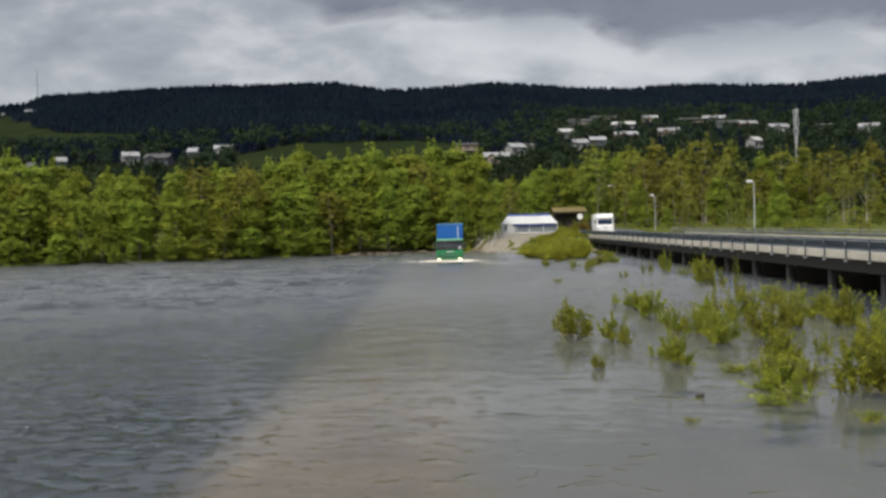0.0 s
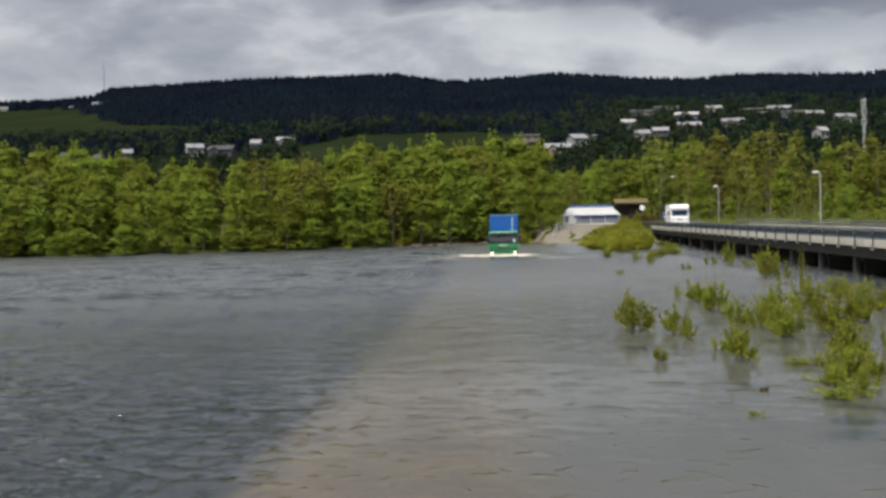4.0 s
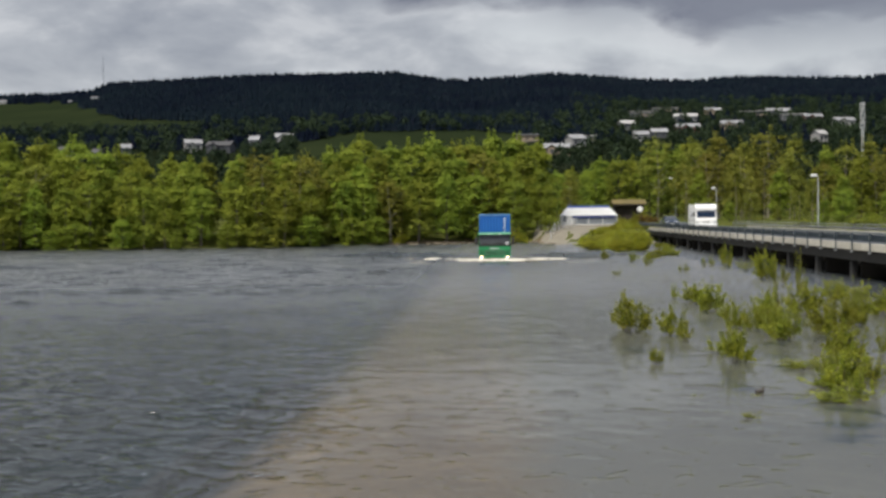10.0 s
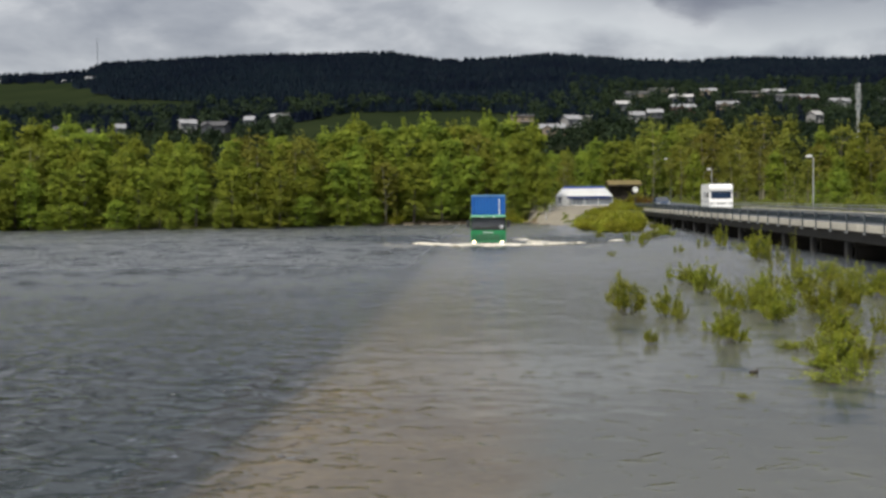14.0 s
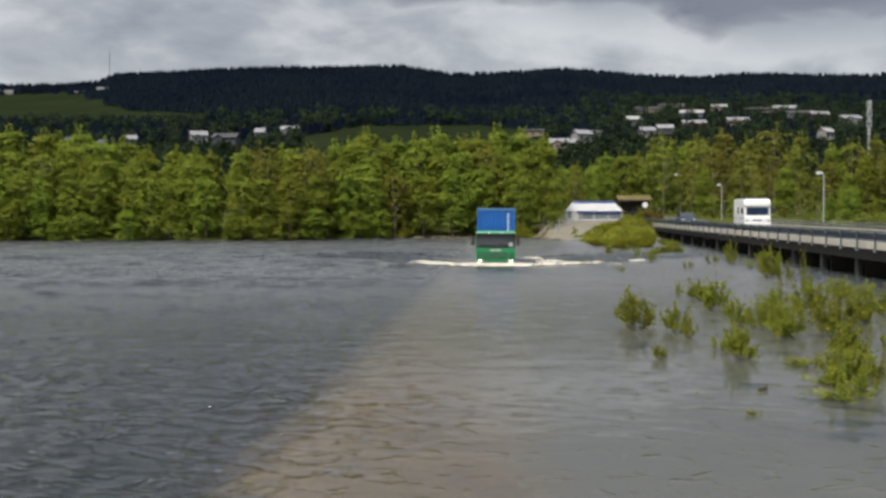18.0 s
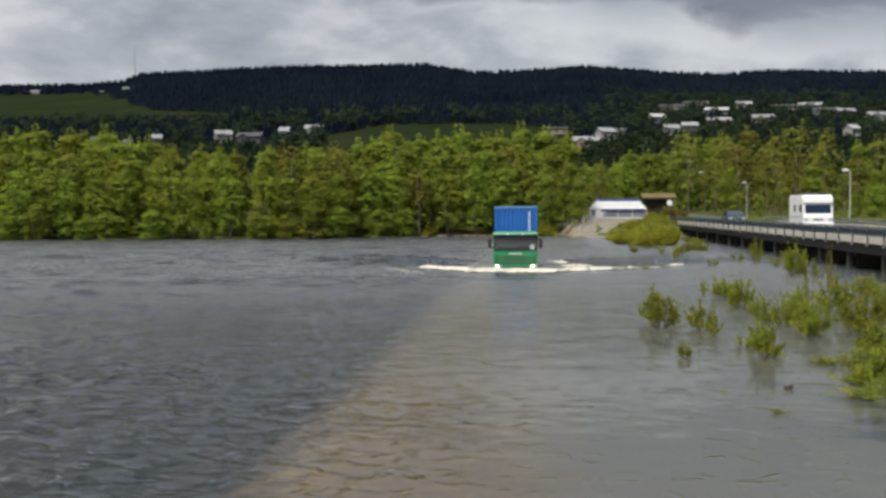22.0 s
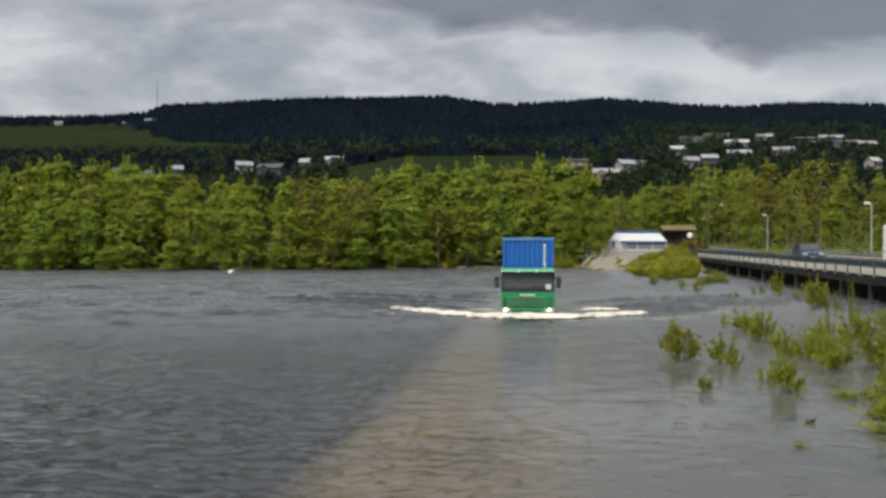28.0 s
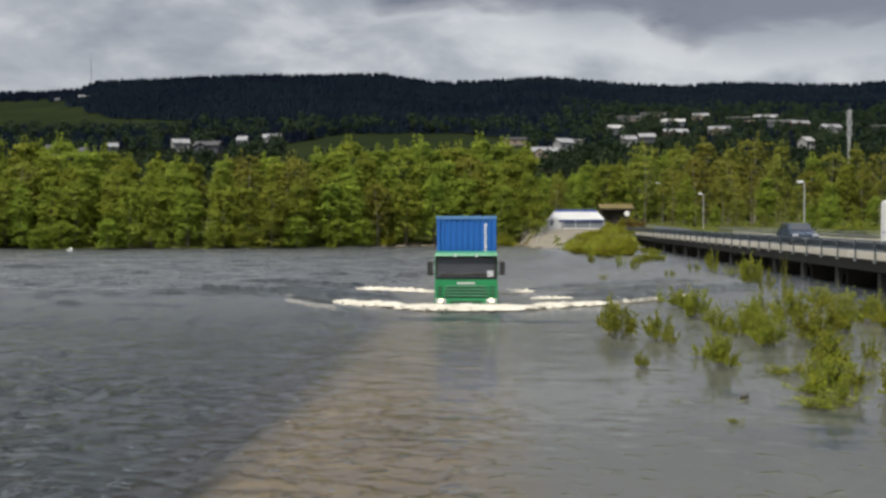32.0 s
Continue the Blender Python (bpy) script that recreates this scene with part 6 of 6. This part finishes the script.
def build_bow_wave():
    """Origin at the water's surface below the cab's nose."""
    t = thing("bow_wave", "white foaming bow wave pushed up by the truck", "wave")
    front = [(-2.9 + i * 0.1, -1.4 + (0.13 if i < 29 else 0.08) * (-2.9 + i * 0.1) ** 2) for i in range(59)]
    part("front_crest", foam_ridge(1, front, 1.15, 0.14, FOAM, 0.2), FOAM, t)
    tagged(part("foam_froth", foam_lumps(2, lambda r: (r.gauss(0, 1.5), -1.35 + r.gauss(0, 0.42)), 130, 0.09), FOAM, t), "loose clots of foam", kind="stuff")
    pieces = []
    for s in (-1, 1):
        # crest lengths with the reach at which each one has risen
        for k, (a, b, wd, ht) in enumerate(((2.5, 4.2, 0.58, 0.13), (3.9, 5.7, 0.42, 0.12), (5.4, 7.0, 0.30, 0.11), (6.7, 8.5, 0.22, 0.10))):
            c = part("side_crest", foam_ridge(5 + 7 * k + s, wake_line(s, a, b, 22), wd, ht, FOAM, 0.4), FOAM, t, "broken foam crest")
            tagged(part("foam_froth", foam_lumps(30 + 7 * k + s, lambda r: (lambda q: (s * q, -1.25 + BEND[s] * q * q + r.gauss(0, 0.28)))(r.uniform(a, b)), 34, 0.07), FOAM, c), kind="stuff")
            pieces.append((c, s, (a + b) / 2))
        # swell that runs on from the crest, and a second one behind it
        pieces.append((part("side_swell", foam_ridge(41 + s, wake_line(s, 4.6, 9.5, 60, 0.3), 0.55, 0.24, WATER, 0.45), WATER, t, "dark swell trailing off"), s, 3.4))
        pieces.append((part("side_swell", foam_ridge(43 + s, [(s * (3.0 + 0.2 * i), 4.4 + 0.11 * i) for i in range(56)], 0.5, 0.22, WATER, 0.5), WATER, t, "dark swell trailing off"), s, 4.6))
        pieces.append((part("side_swell", foam_ridge(45 + s, [(s * (5.0 + 0.22 * i), 9.4 + 0.10 * i) for i in range(50)], 0.5, 0.2, WATER, 0.5), WATER, t, "dark swell trailing off"), s, 5.0))
        # water thrown up by the rear wheels
        pieces.append((part("stern_crest", foam_ridge(17 + s, [(s * (1.5 + 0.1 * i), 8.4 + 0.07 * i) for i in range(42 if s < 0 else 18)], 0.26, 0.13, FOAM, 0.6), FOAM, t, "thin broken foam line"), 0 if s < 0 else s, 4.0 if s < 0 else 6.2))
        pieces.append((part("stern_swell", foam_ridge(21 + s, [(s * (2.2 + 0.22 * i), 9.6 + 0.2 * i) for i in range(50)], 0.5, 0.22, WATER, 0.5), WATER, t, "dark swell trailing off"), s, 4.8))
    pieces.append((part("foam_fleck", foam_ridge(26, [(2.7 + 0.08 * i, 4.4 + 0.01 * i) for i in range(24)], 0.16, 0.07, FOAM, 0.5), FOAM, t), 1, 5.0))
    pieces.append((part("foam_fleck", foam_ridge(27, [(8.9 + 0.07 * i, 5.2 + 0.06 * i) for i in range(20)], 0.15, 0.07, FOAM, 0.5), FOAM, t), 1, 6.0))
    return t, pieces


bow_wave, wave_pieces = build_bow_wave()

# ---------------------------------------------------------------- what moves
TRUCK_Y = [(0, 111.5), (4, 103.8), (7.5, 96.9), (10.5, 91.0), (13, 86.3), (15, 82.0), (18, 75.7), (21, 69.2), (23, 65.5), (25.5, 61.3), (28, 57.0), (30, 53.3), (32, 49.7)]
TRUCK_X = [(0, 0.80), (2, 0.43), (4, 0.05), (6.5, -0.30), (9, -0.43), (12, -0.52), (15.5, -0.59), (18, -0.62), (20, -0.70), (22, -0.77), (24, -0.84), (26, -0.94), (28, -1.0), (30, -0.94), (32, -0.86)]
HOME_Y = [(0, 148.9), (2, 143.9), (4.5, 136.6), (7, 127.7), (9, 121.4), (12, 113.9), (15, 105.9), (18, 97.3), (21, 88.7), (23.5, 81.1), (25.5, 74.5), (27.5, 68.5), (29, 62.6), (30.5, 58.3), (32, 53.8)]
CAR_Y = [(0, 184.0), (10, 157.0), (19, 130.6), (23, 114.3), (25, 106.7), (27.5, 96.5), (29, 89.1), (30, 84.5), (31, 80.1), (32, 75.7)]


# the truck keeps a little further off early on
TRUCK_Y = [(t, y * float(np.interp(t, [0, 9, 18, 24, 28, 32], [1.04, 1.04, 1.042, 1.034, 1.018, 1.0]))) for t, y in TRUCK_Y]


def along(rows, t):
    return float(np.interp(t, [r[0] for r in rows], [r[1] for r in rows]))


def eased(rows, t, w=1.0):
    return sum(along(rows, min(max(t + d, 0), 32)) for d in (-w, -w / 2, 0, w / 2, w)) / 5


def spin(wheels, path, radius, step):
    """Turns wheels by the way that their vehicle has gone."""
    y0 = eased(path, 0)
    for wh in wheels:
        p = wh.matrix_basis.translation.copy()
        rows = []
        n = int(round(32 / step))
        for i in range(n + 1):
            t = 32 * i / n
            a = math.degrees((y0 - eased(path, t)) / radius)
            rows.append((t, Matrix.Translation(p) @ pose(0, 0, 0, a, 0, 0)))
        walk(wh, rows)


def motions():
    walk(water, [(0, pose(0, 0, 0)), (32, pose(4.2, -1.2, 0))])
    rows, wrows = [], []
    for i in range(33):
        t = float(i)
        x, y = eased(TRUCK_X, t), (along(TRUCK_Y, t) if t in (0, 32) else eased(TRUCK_Y, t))
        dx = (eased(TRUCK_X, min(t + 1, 32)) - eased(TRUCK_X, max(t - 1, 0))) / (min(t + 1, 32) - max(t - 1, 0))
        turn = -math.degrees(math.atan2(-dx, 1.98)) * (0.35 if t < 8 else 0.5)
        bob = 0.012 * math.sin(t * 2.1)
        rows.append((t, pose(x, y, ROAD_Z + bob, 0.2 * math.sin(t * 1.7), 0.3 * math.sin(t * 1.1), turn)))
        wrows.append((t, pose(x + 0.03 * math.sin(turn), y - 2.05, 0.08, 0, 0, turn)))
    walk(truck, rows)
    walk(bow_wave, wrows)
    # how far the foaming crest reaches out on either side; each length of it rises as the reach comes to it
    reach = {-1: [(0, 3.2), (2, 3.3), (10, 5.4), (15, 6.0), (19, 6.0), (23, 5.2), (25.5, 5.9), (28, 7.1), (30, 7.0), (32, 4.7)],
             1: [(0, 1.6), (2, 1.8), (10, 5.2), (15, 6.8), (19, 7.9), (23, 7.8), (25.5, 6.4), (28, 5.8), (30, 5.6), (32, 8.4)]}
    reach[0] = [(0, 0.0), (28, 0.0), (30, 3.8), (31, 5.5), (32, 6.5)]  # spray of the rear wheels
    for ob, s, mid in wave_pieces:
        walk(ob, [(float(t), pose(0.06 * math.sin(t * 1.1 + mid), 0, -0.34 * (1 - float(smooth01((eased(reach[s], t) - mid) / 1.0 + 0.5))) + 0.012 * math.sin(t * 1.9 + mid))) for t in range(33)])
    mx = BX0 + 1.84
    walk(motorhome, [(float(t), pose(mx, eased(HOME_Y, t), DECK + 0.003)) for t in range(33)])
    walk(car, [(float(t), pose(mx + 3.6 * float(smooth01((eased(CAR_Y, t) - BY1 + 3) / 18)), eased(CAR_Y, t), max(DECK + 0.003, ground1(23.5, eased(CAR_Y, t)) + 0.14))) for t in range(33)])
    spin(truck_wheels, TRUCK_Y, 0.5, 0.32)
    spin(motorhome_wheels, HOME_Y, 0.33, 0.11)
    spin(car_wheels, CAR_Y, 0.3, 0.08)
    d = 118.0
    fly = [(0, 15.0, 156.0, 1.25), (20.5, 15.0, 156.0, 1.25), (22.2, 10.1, 140.0, 0.8), (22.85, -0.010 * d, d, 0.5), (23.1, -0.030 * d, d, 0.5)]
    for t, u, e in ((23.5, -0.0988, -0.0255), (24.0, -0.124, -0.0269), (24.5, -0.1457, -0.0263), (25.0, -0.1639, -0.026), (25.5, -0.1783, -0.026), (27.5, -0.259, -0.0262),
                    (28.0, -0.2688, -0.0259), (28.5, -0.2679, -0.0246), (29.0, -0.2673, -0.0221), (29.5, -0.2677, -0.0222), (30.0, -0.2757, -0.0227), (31.0, -0.314, -0.0272), (32.0, -0.3521, -0.0272)):
        fly.append((t, u * d, d, max(3.5 + e * d, 0.25)))
    walk(gull, [(t, pose(x, y, z)) for t, x, y, z in fly])
    for s, wing in zip((-1, 1), gull_wings):
        rows = [(0.0, pose(0, 0, 0)), (21.4, pose(0, 0, 0))]
        rows += [(21.5 + 0.15 * i, pose(0, 0, 0, s * 32 * math.sin(i * 1.55), 0, 0)) for i in range(71)]
        walk(wing, rows)


motions()
